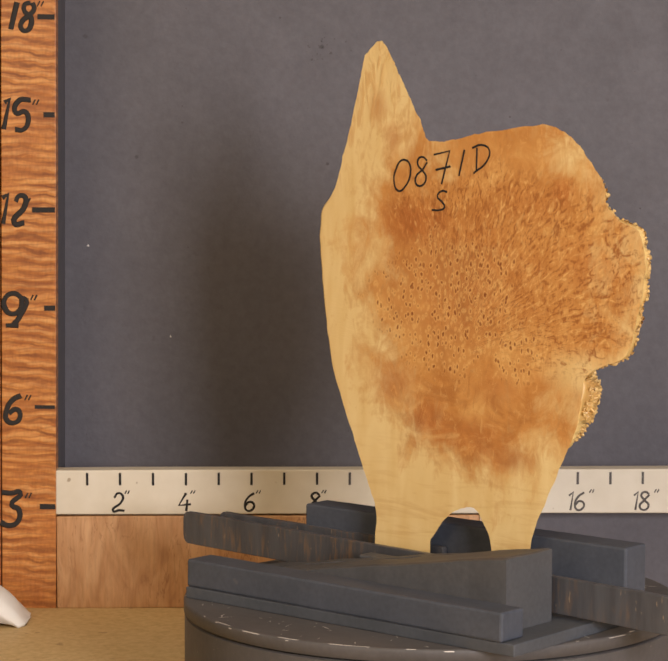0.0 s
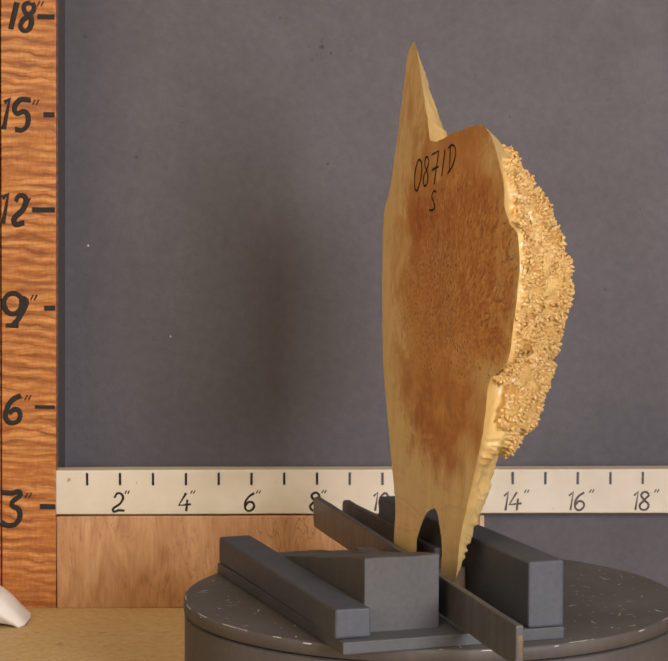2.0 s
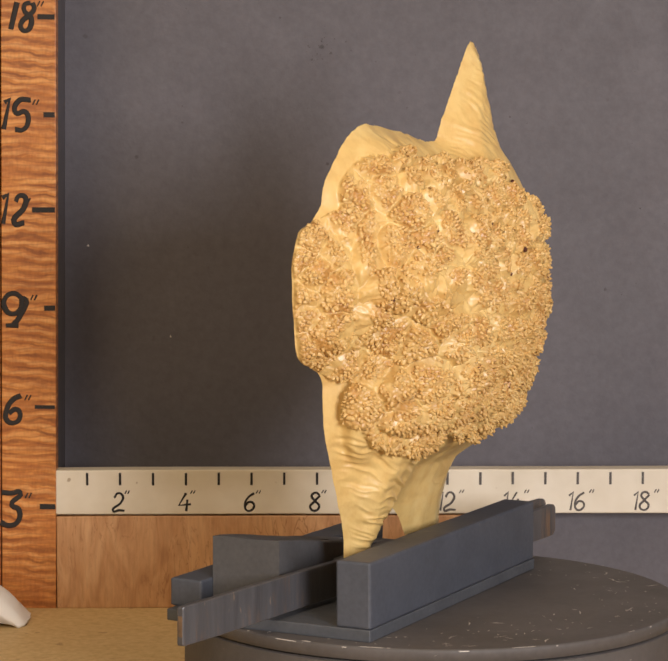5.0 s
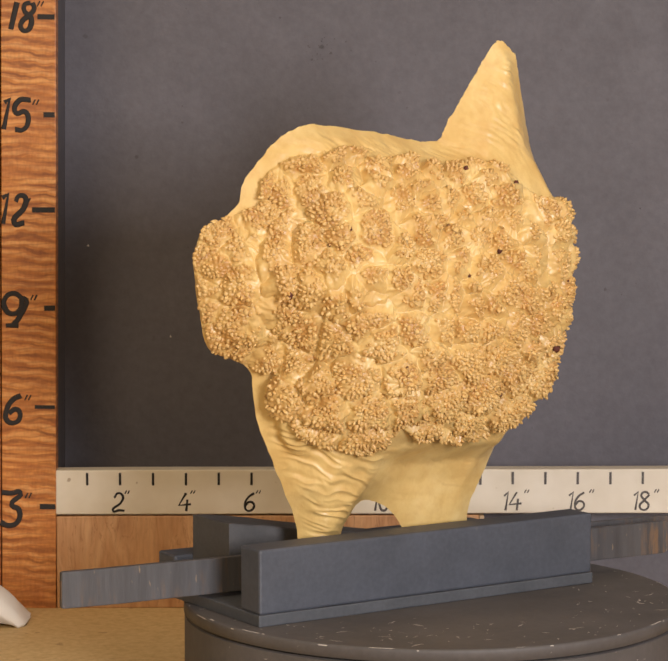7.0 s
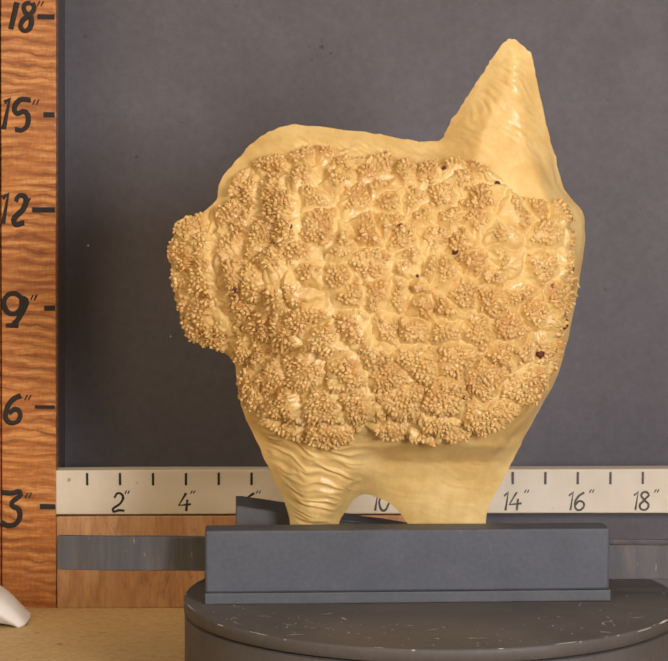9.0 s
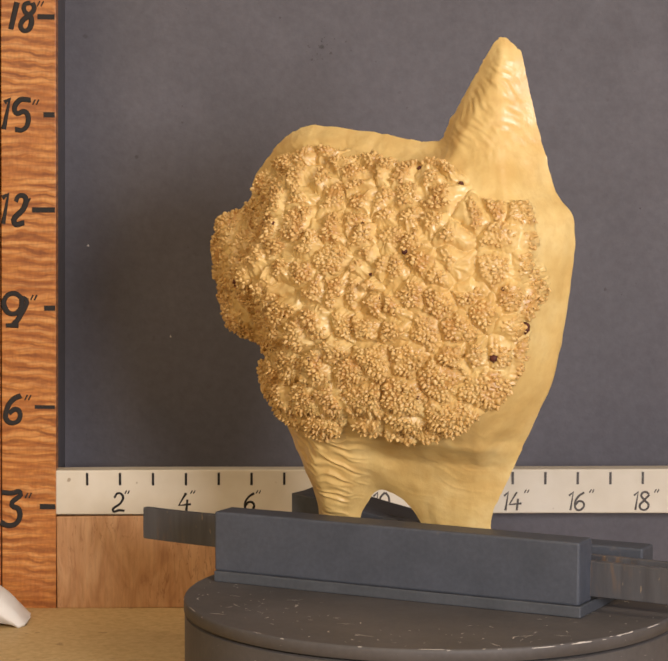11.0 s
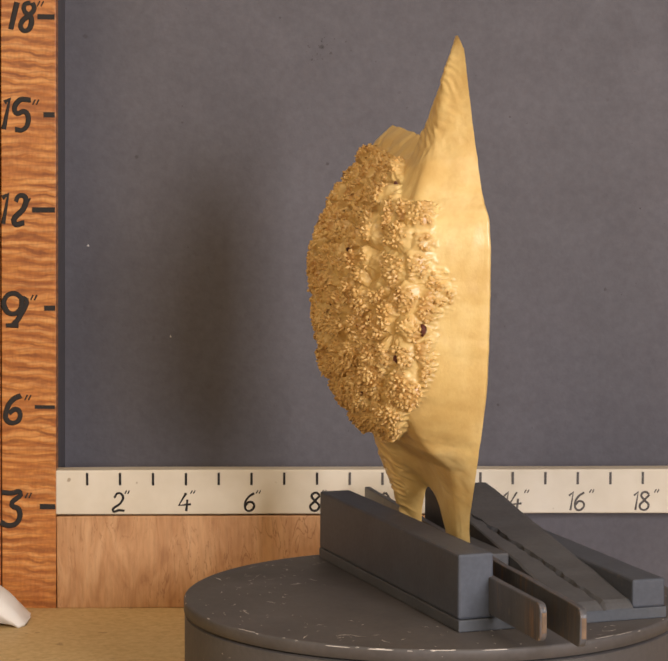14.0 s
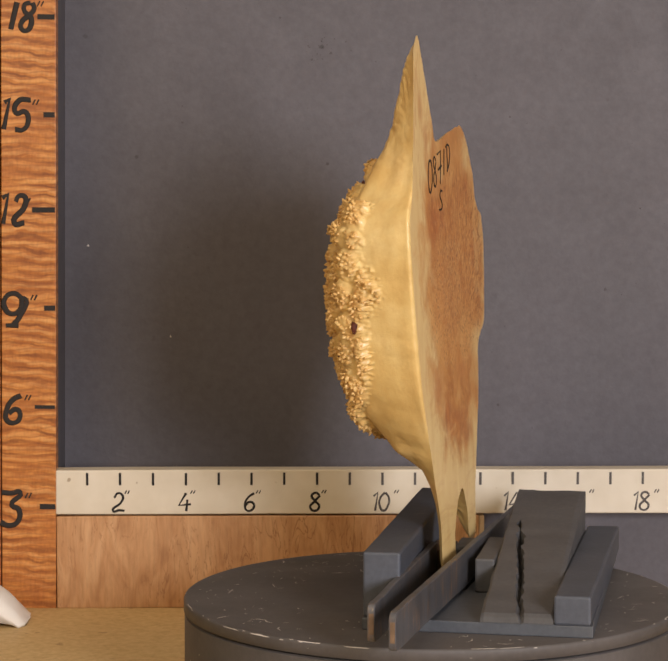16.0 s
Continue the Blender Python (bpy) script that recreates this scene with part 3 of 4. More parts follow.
def build_wedge():
    """A cracked tapering block that jams the strips against the tall rail."""
    z = DISC_TOP / IN + 0.294
    u0, u1, nx, ny = -4.5, 4.97, 90, 24
    b = bmesh.new()
    top, bot = [], []
    for i in range(nx + 1):
        f = i / nx
        u = u0 + (u1 - u0) * f
        # the crack wanders along the top from the thin end to two thirds of its length
        crack = -2.70 + 0.62 * min(f / 0.70, 1.0) + 0.10 * noise.noise(Vector((u * 1.7, 0, 3))) + 0.03 * noise.noise(Vector((u * 5, 0, 5)))
        gape = 0.088 * (1 + 0.8 * noise.noise(Vector((u * 2.3, 1, 8)))) * (1 - smoothstep(0.66, 0.74, f)) * (1 - 0.9 * smoothstep(0.60, 0.64, f) * (1 - smoothstep(0.64, 0.68, f)))
        lip0, lip1 = crack - max(gape, 0.004), crack + max(gape, 0.004)
        side0, side1 = -3.54 - 0.013 * u + 0.02 * noise.noise(Vector((u, 3, 1))), -1.76 + 0.03 * noise.noise(Vector((u * 1.3, 5, 2)))
        cols = [side0 + (lip0 - side0) * k / 11 for k in range(12)] + [crack] + [lip1 + (side1 - lip1) * k / 11 for k in range(12)]
        rt, rb = [], []
        for j, v in enumerate(cols):
            h = z + 0.17 * min(1.0, 0.35 + f * 30) + (4.60 - z - 0.17) * f ** 0.97 + noise.noise(Vector((u, v, 4))) * 0.03
            if j == 12:
                h -= min(0.5, 0.6 * (h - z)) * float(smoothstep(0.006, 0.03, gape))
            if j in (0, ny) or i in (0, nx):
                h -= 0.035
            rt.append(b.verts.new(Vector((u, v, h)) * IN))
            rb.append(b.verts.new(Vector((u, v, z)) * IN))
        top.append(rt)
        bot.append(rb)
    for i in range(nx):
        for j in range(ny):
            b.faces.new((top[i][j], top[i + 1][j], top[i + 1][j + 1], top[i][j + 1]))
            b.faces.new((bot[i][j], bot[i][j + 1], bot[i + 1][j + 1], bot[i + 1][j]))
        for j in (0, ny):
            b.faces.new((top[i][j], bot[i][j], bot[i + 1][j], top[i + 1][j]))
    for j in range(ny):
        for i in (0, nx):
            b.faces.new((top[i][j], top[i][j + 1], bot[i][j + 1], bot[i][j]))
    return solid("wedge_block", b, M_WEDGE, "grey painted cracked wooden wedge block", "wedge")


def build_strip(u0, u1, v0, v1, thick, seed):
    """A thin strip on edge from (u0, v0) to (u1, v1), its ends rounded and rubbed bare."""
    s = thing("wooden_strip", "long thin scuffed grey painted wooden strip set on edge", "strip", "clamping strips")
    z0, z1 = DISC_TOP / IN + 0.40, DISC_TOP / IN + 1.29
    long = math.hypot(u1 - u0, v1 - v0)
    turn = Matrix.Translation((u0 * IN, v0 * IN, 0)) @ Matrix.Rotation(math.atan2(v1 - v0, u1 - u0), 4, "Z")
    slat = box(0, long, 0, thick, z0, z1)
    ends = [e for e in slat.edges if abs(e.verts[0].co.y - e.verts[1].co.y) > 0.5 * thick * IN]
    near = [e for e in ends if e.verts[0].co.x < 0.1 * IN]
    far = [e for e in ends if e not in near]
    bmesh.ops.bevel(slat, geom=near, offset=0.20 * IN, segments=5, affect="EDGES", profile=0.5)
    bmesh.ops.bevel(slat, geom=[e for e in far if e.is_valid], offset=0.05 * IN, segments=2, affect="EDGES", profile=0.5)
    bmesh.ops.bevel(slat, geom=[e for e in slat.edges if abs(e.verts[0].co.y - e.verts[1].co.y) < 1e-6], offset=0.018 * IN, segments=1, affect="EDGES")
    for i in range(1, 24):
        bmesh.ops.bisect_plane(slat, geom=slat.verts[:] + slat.edges[:] + slat.faces[:], plane_co=(long * i / 24 * IN, 0, 0), plane_no=(1, 0, 0))
    for v in slat.verts:
        v.co += noise.noise_vector(v.co / (1.6 * IN) + Vector((seed, 0, 0))) * 0.022 * IN
    for e0, e1 in ((-0.012, 0.01), (long - 0.01, long + 0.012)):
        end = box(e0, e1, 0.03, thick - 0.03, z0 + 0.21, z1 - 0.21, 0.004)
        bmesh.ops.transform(end, matrix=turn, verts=end.verts)
        part("bare_end", end, M_ENDGRAIN, s, "bare brown wood end")
    bmesh.ops.transform(slat, matrix=turn, verts=slat.verts)
    part("slat", slat, M_STRIP, s)
    return s


def build_spacer(u0, u1, v0, v1, top, material, label):
    z = DISC_TOP / IN + 0.294
    return solid("spacer_block", cut_box(u0, u1, v0, v1, z, top, 0.05, 4, 0.012, u0 * 3), material, label, "wood block")


# outline of the sawn face, in inches from the turntable's axis and from the bench
OUTLINE = [(-1.98, 16.72), (-2.42, 16.35), (-2.67, 15.26), (-2.92, 14.26), (-3.32, 12.93), (-3.75, 12.30), (-3.78, 11.57), (-3.68, 10.68),
           (-3.27, 8.56), (-2.91, 7.58), (-2.18, 6.08), (-1.77, 5.24), (-1.47, 4.61), (-1.36, 3.3), (0.34, 3.3),
           (0.42, 4.12), (1.06, 4.85), (1.55, 5.05), (1.90, 5.00), (2.34, 4.31), (2.45, 3.6), (3.45, 3.6),
           (3.67, 4.68), (4.32, 6.1), (4.87, 7.4), (5.02, 8.42), (5.32, 8.74), (6.24, 9.16), (6.52, 10.2),
           (6.68, 11.3), (6.46, 12.06), (5.85, 12.30), (5.50, 12.65), (5.35, 13.2), (4.72, 13.93), (4.20, 14.37), (3.48, 14.56),
           (1.75, 14.37), (0.54, 14.16), (-0.13, 14.16), (-0.41, 14.59), (-0.96, 15.46), (-1.44, 16.22), (-1.75, 16.62)]


# where the burled crust ends, and the smooth channels that run through it with their half widths
CRUST = [(5.3, 13.2), (4.2, 13.85), (2.9, 13.98), (1.7, 14.0), (0.3, 13.85), (-0.97, 13.55), (-1.5, 13.2), (-2.0, 12.75), (-3.1, 12.65), (-3.8, 11.5),
         (-3.8, 10.2), (-3.4, 9.0), (-2.4, 7.8), (-1.6, 7.2), (-0.1, 6.55), (0.75, 6.72), (1.8, 7.08), (2.65, 6.45), (4.1, 6.85), (4.75, 7.6),
         (5.1, 8.35), (5.7, 8.5), (7.2, 8.8), (7.2, 12.0), (6.3, 12.6)]
CHANNELS = [((5.75, 12.5), (5.35, 10.5), (5.05, 8.4), 0.13), ((-1.45, 13.1), (-1.72, 11.8), (-1.85, 10.8), 0.20), ((2.95, 13.6), (2.85, 12.9), (2.50, 12.5), 0.15),
            ((3.6, 10.6), (2.4, 10.1), (1.6, 9.4), 0.07), ((4.3, 8.4), (3.3, 8.9), (2.4, 8.3), 0.06), ((1.8, 8.5), (1.75, 7.8), (1.8, 7.0), 0.07),
            ((0.4, 11.6), (0.9, 10.6), (0.6, 9.9), 0.08), ((4.4, 12.9), (4.5, 12.0), (4.9, 11.2), 0.07)]


def face_depth(u, z):
    return -0.15 + 0.049 * (z - 12.0) - 0.053 * u


def smooth_outline(points, per=10):
    """A closed curve through the outline, with a little raggedness."""
    p = np.array(points)
    n = len(p)
    out = []
    for i in range(n):
        a, b, c, d = p[i - 1], p[i], p[(i + 1) % n], p[(i + 2) % n]
        for k in range(per):
            t = k / per
            lin = b + (c - b) * t
            cat = 0.5 * (2 * b + (c - a) * t + (2 * a - 5 * b + 4 * c - d) * t * t + (3 * b - a - 3 * c + d) * t ** 3)
            q = 0.35 * lin + 0.65 * cat
            w = noise.noise_vector(Vector((q[0] * 3.1, q[1] * 3.1, 7.0)))
            chip = noise.noise_vector(Vector((q[0] * 9.0, q[1] * 9.0, 2.0))) * (0.035 if q[1] > 13.5 else 0.012)
            out.append((q[0] + 0.035 * w.x + chip.x, q[1] + 0.035 * w.y + chip.y))
    return np.array(out)


def inside(px, py, poly):
    res = np.zeros(px.shape, bool)
    x0, y0 = poly[:, 0], poly[:, 1]
    x1, y1 = np.roll(x0, -1), np.roll(y0, -1)
    for a, b, c, d in zip(x0, y0, x1, y1):
        if b != d:
            res ^= ((b > py) != (d > py)) & (px < (c - a) * (py - b) / (d - b) + a)
    return res


def nearest(px, py, poly):
    best = np.full(px.shape, 1e9)
    bx, by = px.copy(), py.copy()
    for i in range(len(poly)):
        a, e = poly[i], poly[(i + 1) % len(poly)] - poly[i]
        t = np.clip(((px - a[0]) * e[0] + (py - a[1]) * e[1]) / (e @ e + 1e-12), 0, 1)
        qx, qy = a[0] + t * e[0], a[1] + t * e[1]
        d = (px - qx) ** 2 + (py - qy) ** 2
        m = d < best
        best[m], bx[m], by[m] = d[m], qx[m], qy[m]
    return np.sqrt(best), bx, by


def smoothstep(a, b, x):
    t = np.clip((x - a) / (b - a), 0, 1)
    return t * t * (3 - 2 * t)


def build_burl():
    poly = smooth_outline(OUTLINE)
    step = 0.019
    us, zs = np.arange(-4.1, 7.3, step), np.arange(3.2, 17.2, step)
    gu, gz = np.meshgrid(us, zs, indexing="ij")
    keep = inside(gu, gz, poly)
    index = -np.ones(gu.shape, int)
    cell = keep[:-1, :-1] & keep[1:, :-1] & keep[1:, 1:] & keep[:-1, 1:]
    used = np.zeros(gu.shape, bool)
    for a in (slice(None, -1), slice(1, None)):
        for b in (slice(None, -1), slice(1, None)):
            used[a, b] |= cell
    index[used] = np.arange(used.sum())
    u, z = gu[used], gz[used]
    full = np.zeros(gu.shape, int)
    for a in (slice(None, -1), slice(1, None)):
        for b in (slice(None, -1), slice(1, None)):
            full[a, b] += cell
    rim = full[used] < 4
    d, nu, nz = nearest(u, z, poly)
    u[rim], z[rim], d[rim] = nu[rim], nz[rim], 0.0

    # thickness behind the face: a wall that rises from the rim, then a broad dome
    high = np.interp(z, [3.0, 4.3, 5.0, 5.9, 6.4, 6.7, 7.0, 7.6, 8.5, 9.6, 10.8, 11.9, 12.67, 13.5, 14.0, 14.5, 14.8, 15.6, 16.3, 16.7],
                     [0.62, 0.68, 0.88, 1.20, 1.42, 1.55, 1.85, 2.26, 2.48, 2.60, 2.54, 2.32, 2.00, 1.50, 1.18, 0.95, 0.85, 0.58, 0.38, 0.2])
    # the leg on the straight side is a thin tongue, the other one thicker
    thin = np.interp(z, [3.0, 4.4, 5.0, 5.5, 6.0, 6.3, 6.6, 7.0], [0.20, 0.24, 0.29, 0.38, 0.60, 1.02, 1.58, 1.94])
    stout = np.interp(z, [3.0, 3.9, 4.5, 5.0, 5.6], [0.22, 0.40, 0.66, 0.86, 1.08])
    high = np.where(z < 5.6, np.minimum(high, stout), high)
    lean_to = smoothstep(2.4, 0.8, u)
    high = np.where(z < 7.0, high + (np.minimum(thin, high) - high) * lean_to, high)
    low = smoothstep(5.4, 7.0, z) * (1 - smoothstep(13.2, 14.2, z))
    wide = np.interp(u, [-4, -2, 0, 2.5, 4.5, 7], [0.72, 0.73, 0.9, 1.4, 2.3, 2.3])
    wide = wide * low + (1 - low) * np.interp(z, [2.7, 5.5, 14, 16.8], [0.35, 0.7, 0.8, 0.5])
    reach = 0.3 + 1.7 * low
    power = np.interp(u, [-4, -1, 2, 5], [1.7, 1.4, 1.3, 1.15])
    s = np.clip(d / reach, 0, 1)
    pull = np.where(d < reach, reach * s ** power, d)
    away = np.maximum(d, 1e-6)
    su, sz = nu + (u - nu) / away * pull, nz + (z - nz) / away * pull
    swell = 0.11 * smoothstep(0.0, 0.12, d) * (1 - smoothstep(0.5, 1.3, d)) * smoothstep(-1.2, -2.2, u) * smoothstep(6.5, 8.5, z) * (1 - smoothstep(12.2, 13.2, z))
    swell += 0.50 * smoothstep(0.35, 0.95, d) * (1 - smoothstep(1.3, 2.4, d)) * smoothstep(3.0, 4.0, u) * smoothstep(6.2, 7.0, z) * (1 - smoothstep(8.2, 8.9, z))
    su, sz = su + (nu - u) / away * swell, sz + (nz - z) / away * swell
    su[rim], sz[rim] = u[rim], z[rim]
    bow = np.interp(u, [-4, -1, 2, 5], [0.95, 1.3, 1.4, 1.25])
    wall = 1 - np.clip(1 - pull / wide, 0, 1) ** bow
    thick = high * (0.70 * wall + 0.30 * smoothstep(-0.4, 2.8, pull - 0.5 * wide))
    thick[rim] = 0

    def soften(values, rounds):
        g = np.zeros(gu.shape)
        for _ in range(rounds):
            g[used] = values
            near = (g[2:, 1:-1] + g[:-2, 1:-1] + g[1:-1, 2:] + g[1:-1, :-2]) / 4
            h = g.copy()
            h[1:-1, 1:-1] = near
            values = np.where(rim, values, h[used])
        return values

    thick, su, sz = soften(thick, 20), soften(su, 20), soften(sz, 20)

    # where the burled skin lies: not on the smooth bark-side wall, the legs and the horn
    n = len(u)
    depth = face_depth(su, sz) + thick
    base = np.stack([su, depth, sz], 1)
    ragged, tiny, fold, streak, pits = (np.zeros(n) for _ in range(5))
    warped = np.zeros((n, 3))
    for i in range(n):
        p = Vector(base[i])
        ragged[i] = noise.noise(p * 1.1)
        warped[i] = p + noise.noise_vector(p * 1.5) * 0.20 + noise.noise_vector(p * 4.2) * 0.07
        pits[i] = noise.noise(p * 1.9 + Vector((9, 3, 1)))
        tiny[i] = noise.noise(p * 11.0)
        if p.z > 13.2:
            slant = (p.z - 0.9 * p.x) * 6.5 + 1.8 * noise.noise(p * 1.1)
            fold[i] = 0.75 * noise.noise(Vector(((p.z + p.x) * 2.2, p.y * 2.0, slant)))
        elif p.z < 7.6:
            sweep = (p.z - 0.32 * p.x) * 5.6 + 1.5 * noise.noise(p * 0.9) + 0.5 * noise.noise(p * 2.6)
            fold[i] = 0.7 - 2.2 * abs(noise.noise(Vector((p.x * 0.9, p.y * 1.2, sweep))))
        streak[i] = noise.noise(Vector((p.x * 2.2, p.y * 2.2, p.z * 0.45)))
    edge, _, _ = nearest(su, sz, np.array(CRUST))
    edge = np.where(inside(su, sz, np.array(CRUST)), edge, -edge) + 0.16 * ragged + 0.05 * tiny
    wall_free = np.clip(smoothstep(0.76, 0.92, d + 0.20 * ragged + 0.07 * pits + 0.10 * tiny) + smoothstep(1.6, 3.2, u), 0, 1)
    bare = np.where(u > 3.0, 0.66 * smoothstep(8.75, 8.45, z) + 0.42 * smoothstep(12.2, 12.6, z), 0.0)
    wall_free = wall_free * smoothstep(bare, bare + 0.12, d + 0.12 * ragged + 0.02)
    groove = np.zeros(n)
    for a, b, c, width in CHANNELS:
        t = np.linspace(0, 1, 15)[:, None]
        line = (1 - t) ** 2 * np.array(a) + 2 * t * (1 - t) * (2 * np.array(b) - 0.5 * np.array(a) - 0.5 * np.array(c)) + t * t * np.array(c)
        far = np.full(n, 9.0)
        for q in line:
            far = np.minimum(far, np.hypot(warped[:, 0] - q[0], warped[:, 2] - q[1]))
        groove = np.maximum(groove, (1 - smoothstep(width, width + 0.16, far)) * (0.7 + 2.0 * width))
    groove = np.clip(groove, 0, 1)
    mask = smoothstep(-0.02, 0.10, edge) * wall_free * smoothstep(0.0, 0.08, d)

    # mounds: middles scattered over the crust, wider apart low down
    dice = np.random.default_rng(4)
    sites = []
    for k in dice.permutation(np.nonzero(mask > 0.4)[0])[:9000]:
        q = base[k]
        apart = 0.54 + 0.26 * float(smoothstep(9.6, 7.6, q[2])) + 0.10 * float(smoothstep(1.0, 4.0, q[0]))
        if groove[k] < 0.4 and all(((q - o) ** 2).sum() > (apart * w) ** 2 for o, w in sites):
            sites.append((q, dice.uniform(0.60, 1.35)))
    hub = np.array([q for q, _ in sites])
    grow = dice.uniform(0.55, 1.25, len(hub))
    first, second, whose = np.full(n, 9.0), np.full(n, 9.0), np.zeros(n, int)
    for j, q in enumerate(hub):
        r = np.sqrt(((warped - q) ** 2).sum(1))
        closer = r < first
        second = np.where(closer, first, np.minimum(second, r))
        first[closer], whose[closer] = r[closer], j
    gap = second - first
    dome = 1 - (1 - np.clip(gap / 0.50, 0, 1)) ** 2
    ridge = np.zeros(n)
    angle = np.arctan2(warped[:, 2] - hub[whose, 2], warped[:, 0] - hub[whose, 0])
    for i in np.nonzero(mask > 0.02)[0]:
        ridge[i] = noise.noise(Vector((angle[i] * 3.6, first[i] * 2.2, whose[i] * 3.7)))
    low_down = smoothstep(10.0, 8.0, sz)
    crown = smoothstep(0.0, 0.14, gap + 0.12 * pits + 0.05 * tiny - 0.10 + 0.06 * low_down + 0.08 * smoothstep(3.5, 4.8, u)) * (1 - groove)
    rise = mask * (0.07 + (0.20 - 0.05 * smoothstep(3.2, 4.6, u)) * dome * grow[whose] + 0.05 * ridge * smoothstep(0.05, 0.3, first) + 0.012 * tiny) - 0.07 * groove * mask
    wrinkled = np.clip(smoothstep(7.5, 6.6, sz) * (0.08 + 0.92 * smoothstep(1.4, 2.6, su)), 0, 1) * 0.058 + 0.042 * smoothstep(13.2, 14.4, sz)
    rise += (1 - mask) * wrinkled * fold * smoothstep(0.06, 0.50, d)
    rise += (1 - mask) * 0.035 * streak * smoothstep(0.0, 0.4, d)
    # brown tint of the skin under the grains, stronger on mounds and by noise
    bark = mask * np.clip((0.35 + 0.65 * smoothstep(-0.15, 0.4, pits)) * (0.12 + 0.88 * crown) * (1 - 0.35 * smoothstep(9.0, 6.8, sz)), 0, 1)

    # faces of the skin
    quads = np.stack([index[:-1, :-1][cell], index[1:, :-1][cell], index[1:, 1:][cell], index[:-1, 1:][cell]], 1)
    co = base
    fn = np.cross(co[quads[:, 2]] - co[quads[:, 0]], co[quads[:, 3]] - co[quads[:, 1]])
    vn = np.zeros_like(co)
    for k in range(4):
        np.add.at(vn, quads[:, k], fn)
    vn /= np.linalg.norm(vn, axis=1, keepdims=True) + 1e-9
    if vn[:, 1].mean() < 0:
        vn = -vn
    rise *= 1 - 0.5 * smoothstep(4.2, 5.4, u) * smoothstep(0.6, 0.0, d)
    rise *= 1 - 0.4 * mask * smoothstep(-1.8, -3.0, u)
    rise[rim] = 0
    co = co + vn * rise[:, None]
    # beads packed over the mounds, drawn out along their fall
    taken, picks = {}, []
    for k in dice.permutation(np.nonzero((mask > 0.55) & (crown > 0.35) & (d > 0.04))[0]):
        q = co[k]
        key = tuple((q // 0.084).astype(int))
        if any(((taken[c] - q) ** 2).sum() < 0.084 ** 2 for c in [(key[0] + a, key[1] + b, key[2] + e) for a in (-1, 0, 1) for b in (-1, 0, 1) for e in (-1, 0, 1)] if c in taken):
            continue
        taken[key] = q
        picks.append(k)
    tree = kdtree.KDTree(len(picks))
    for m, k in enumerate(picks):
        tree.insert(co[k], m)
    tree.balance()
    bead = np.zeros(n)
    size = dice.uniform(0.4, 1.25, len(picks))
    for i in np.nonzero((mask > 0.3) & (crown > 0.05))[0]:
        (_, m, near), (_, _, next_near) = tree.find_n(co[i], 2)
        if near < 0.12:
            bead[i] = size[m] * (1 - math.exp(-(next_near - near) / 0.028)) * (1 - near / 0.12)
    co = co + vn * (0.065 * bead * crown * mask)[:, None]
    # the grains stand square to the lumps
    fn = np.cross(co[quads[:, 2]] - co[quads[:, 0]], co[quads[:, 3]] - co[quads[:, 1]])
    out = np.zeros_like(co)
    for k in range(4):
        np.add.at(out, quads[:, k], fn)
    out /= np.linalg.norm(out, axis=1, keepdims=True) + 1e-9
    if (out * vn).sum() < 0:
        out = -out
    # the sawn face: the same cells at the face plane, joined to the skin along the rim
    rim_id = np.nonzero(rim)[0]
    face_id = np.full(n, -1)
    inner = np.nonzero(~rim)[0]
    face_id[rim_id] = rim_id
    face_id[inner] = n + np.arange(len(inner))
    flat = np.stack([u[inner], face_depth(u[inner], z[inner]), z[inner]], 1)
    verts = np.vstack([co, flat]) * IN
    back = face_id[quads][:, ::-1]
    me = bpy.data.meshes.new("burl_slab")
    me.from_pydata(verts.tolist(), [], np.vstack([quads[:, ::-1], back[:, ::1]]).tolist())
    me.materials.append(M_SKIN)
    me.materials.append(M_FACE)
    me.polygons.foreach_set("material_index", np.r_[np.zeros(len(quads), int), np.ones(len(quads), int)].astype(np.int32))
    me.polygons.foreach_set("use_smooth", np.ones(2 * len(quads), bool))
    tone = me.attributes.new("bark", "FLOAT", "POINT")
    tone.data.foreach_set("value", np.r_[bark, np.zeros(len(inner))].astype(np.float32))
    creases = me.attributes.new("sharp_edge", "BOOLEAN", "EDGE")
    ends = np.zeros(2 * len(me.edges), np.int32)
    me.edges.foreach_get("vertices", ends)
    is_rim = np.r_[rim, np.zeros(len(inner), bool)]
    creases.data.foreach_set("value", is_rim[ends].reshape(-1, 2).all(1))
    me.update()
    ob = tagged(new("burl_slab", me), "cream natural-edge wood burl slab with sawn figured face", "burl slab")
    # thousands of small tongues that stand on the beads
    picks = np.array(picks)[dice.random(len(picks)) < 0.62]
    count = len(picks)
    fan = co[picks] - hub[whose[picks]]
    fan -= vn[picks] * (fan * vn[picks]).sum(1, keepdims=True)
    fan /= np.linalg.norm(fan, axis=1, keepdims=True) + 0.06
    up = 0.6 * out[picks] + 0.6 * vn[picks] + 0.55 * fan + 0.33 * dice.normal(size=(count, 3))
    up[:, 2] -= 0.30 * smoothstep(9.5, 7.5, co[picks, 2])
    up /= np.linalg.norm(up, axis=1, keepdims=True)
    side = np.cross(up, vn[picks] + 0.3 * dice.normal(size=(count, 3)))
    side /= np.linalg.norm(side, axis=1, keepdims=True)
    over = np.cross(up, side)
    radius = dice.uniform(0.021, 0.037, count)[:, None]
    tall = (dice.uniform(0.038, 0.098, count) * np.where(d[picks] < 0.4, 0.6, 1.0) * (0.5 + 0.5 * crown[picks]))[:, None]
    oval = dice.uniform(0.8, 1.7, count)[:, None]
    grain_v = []
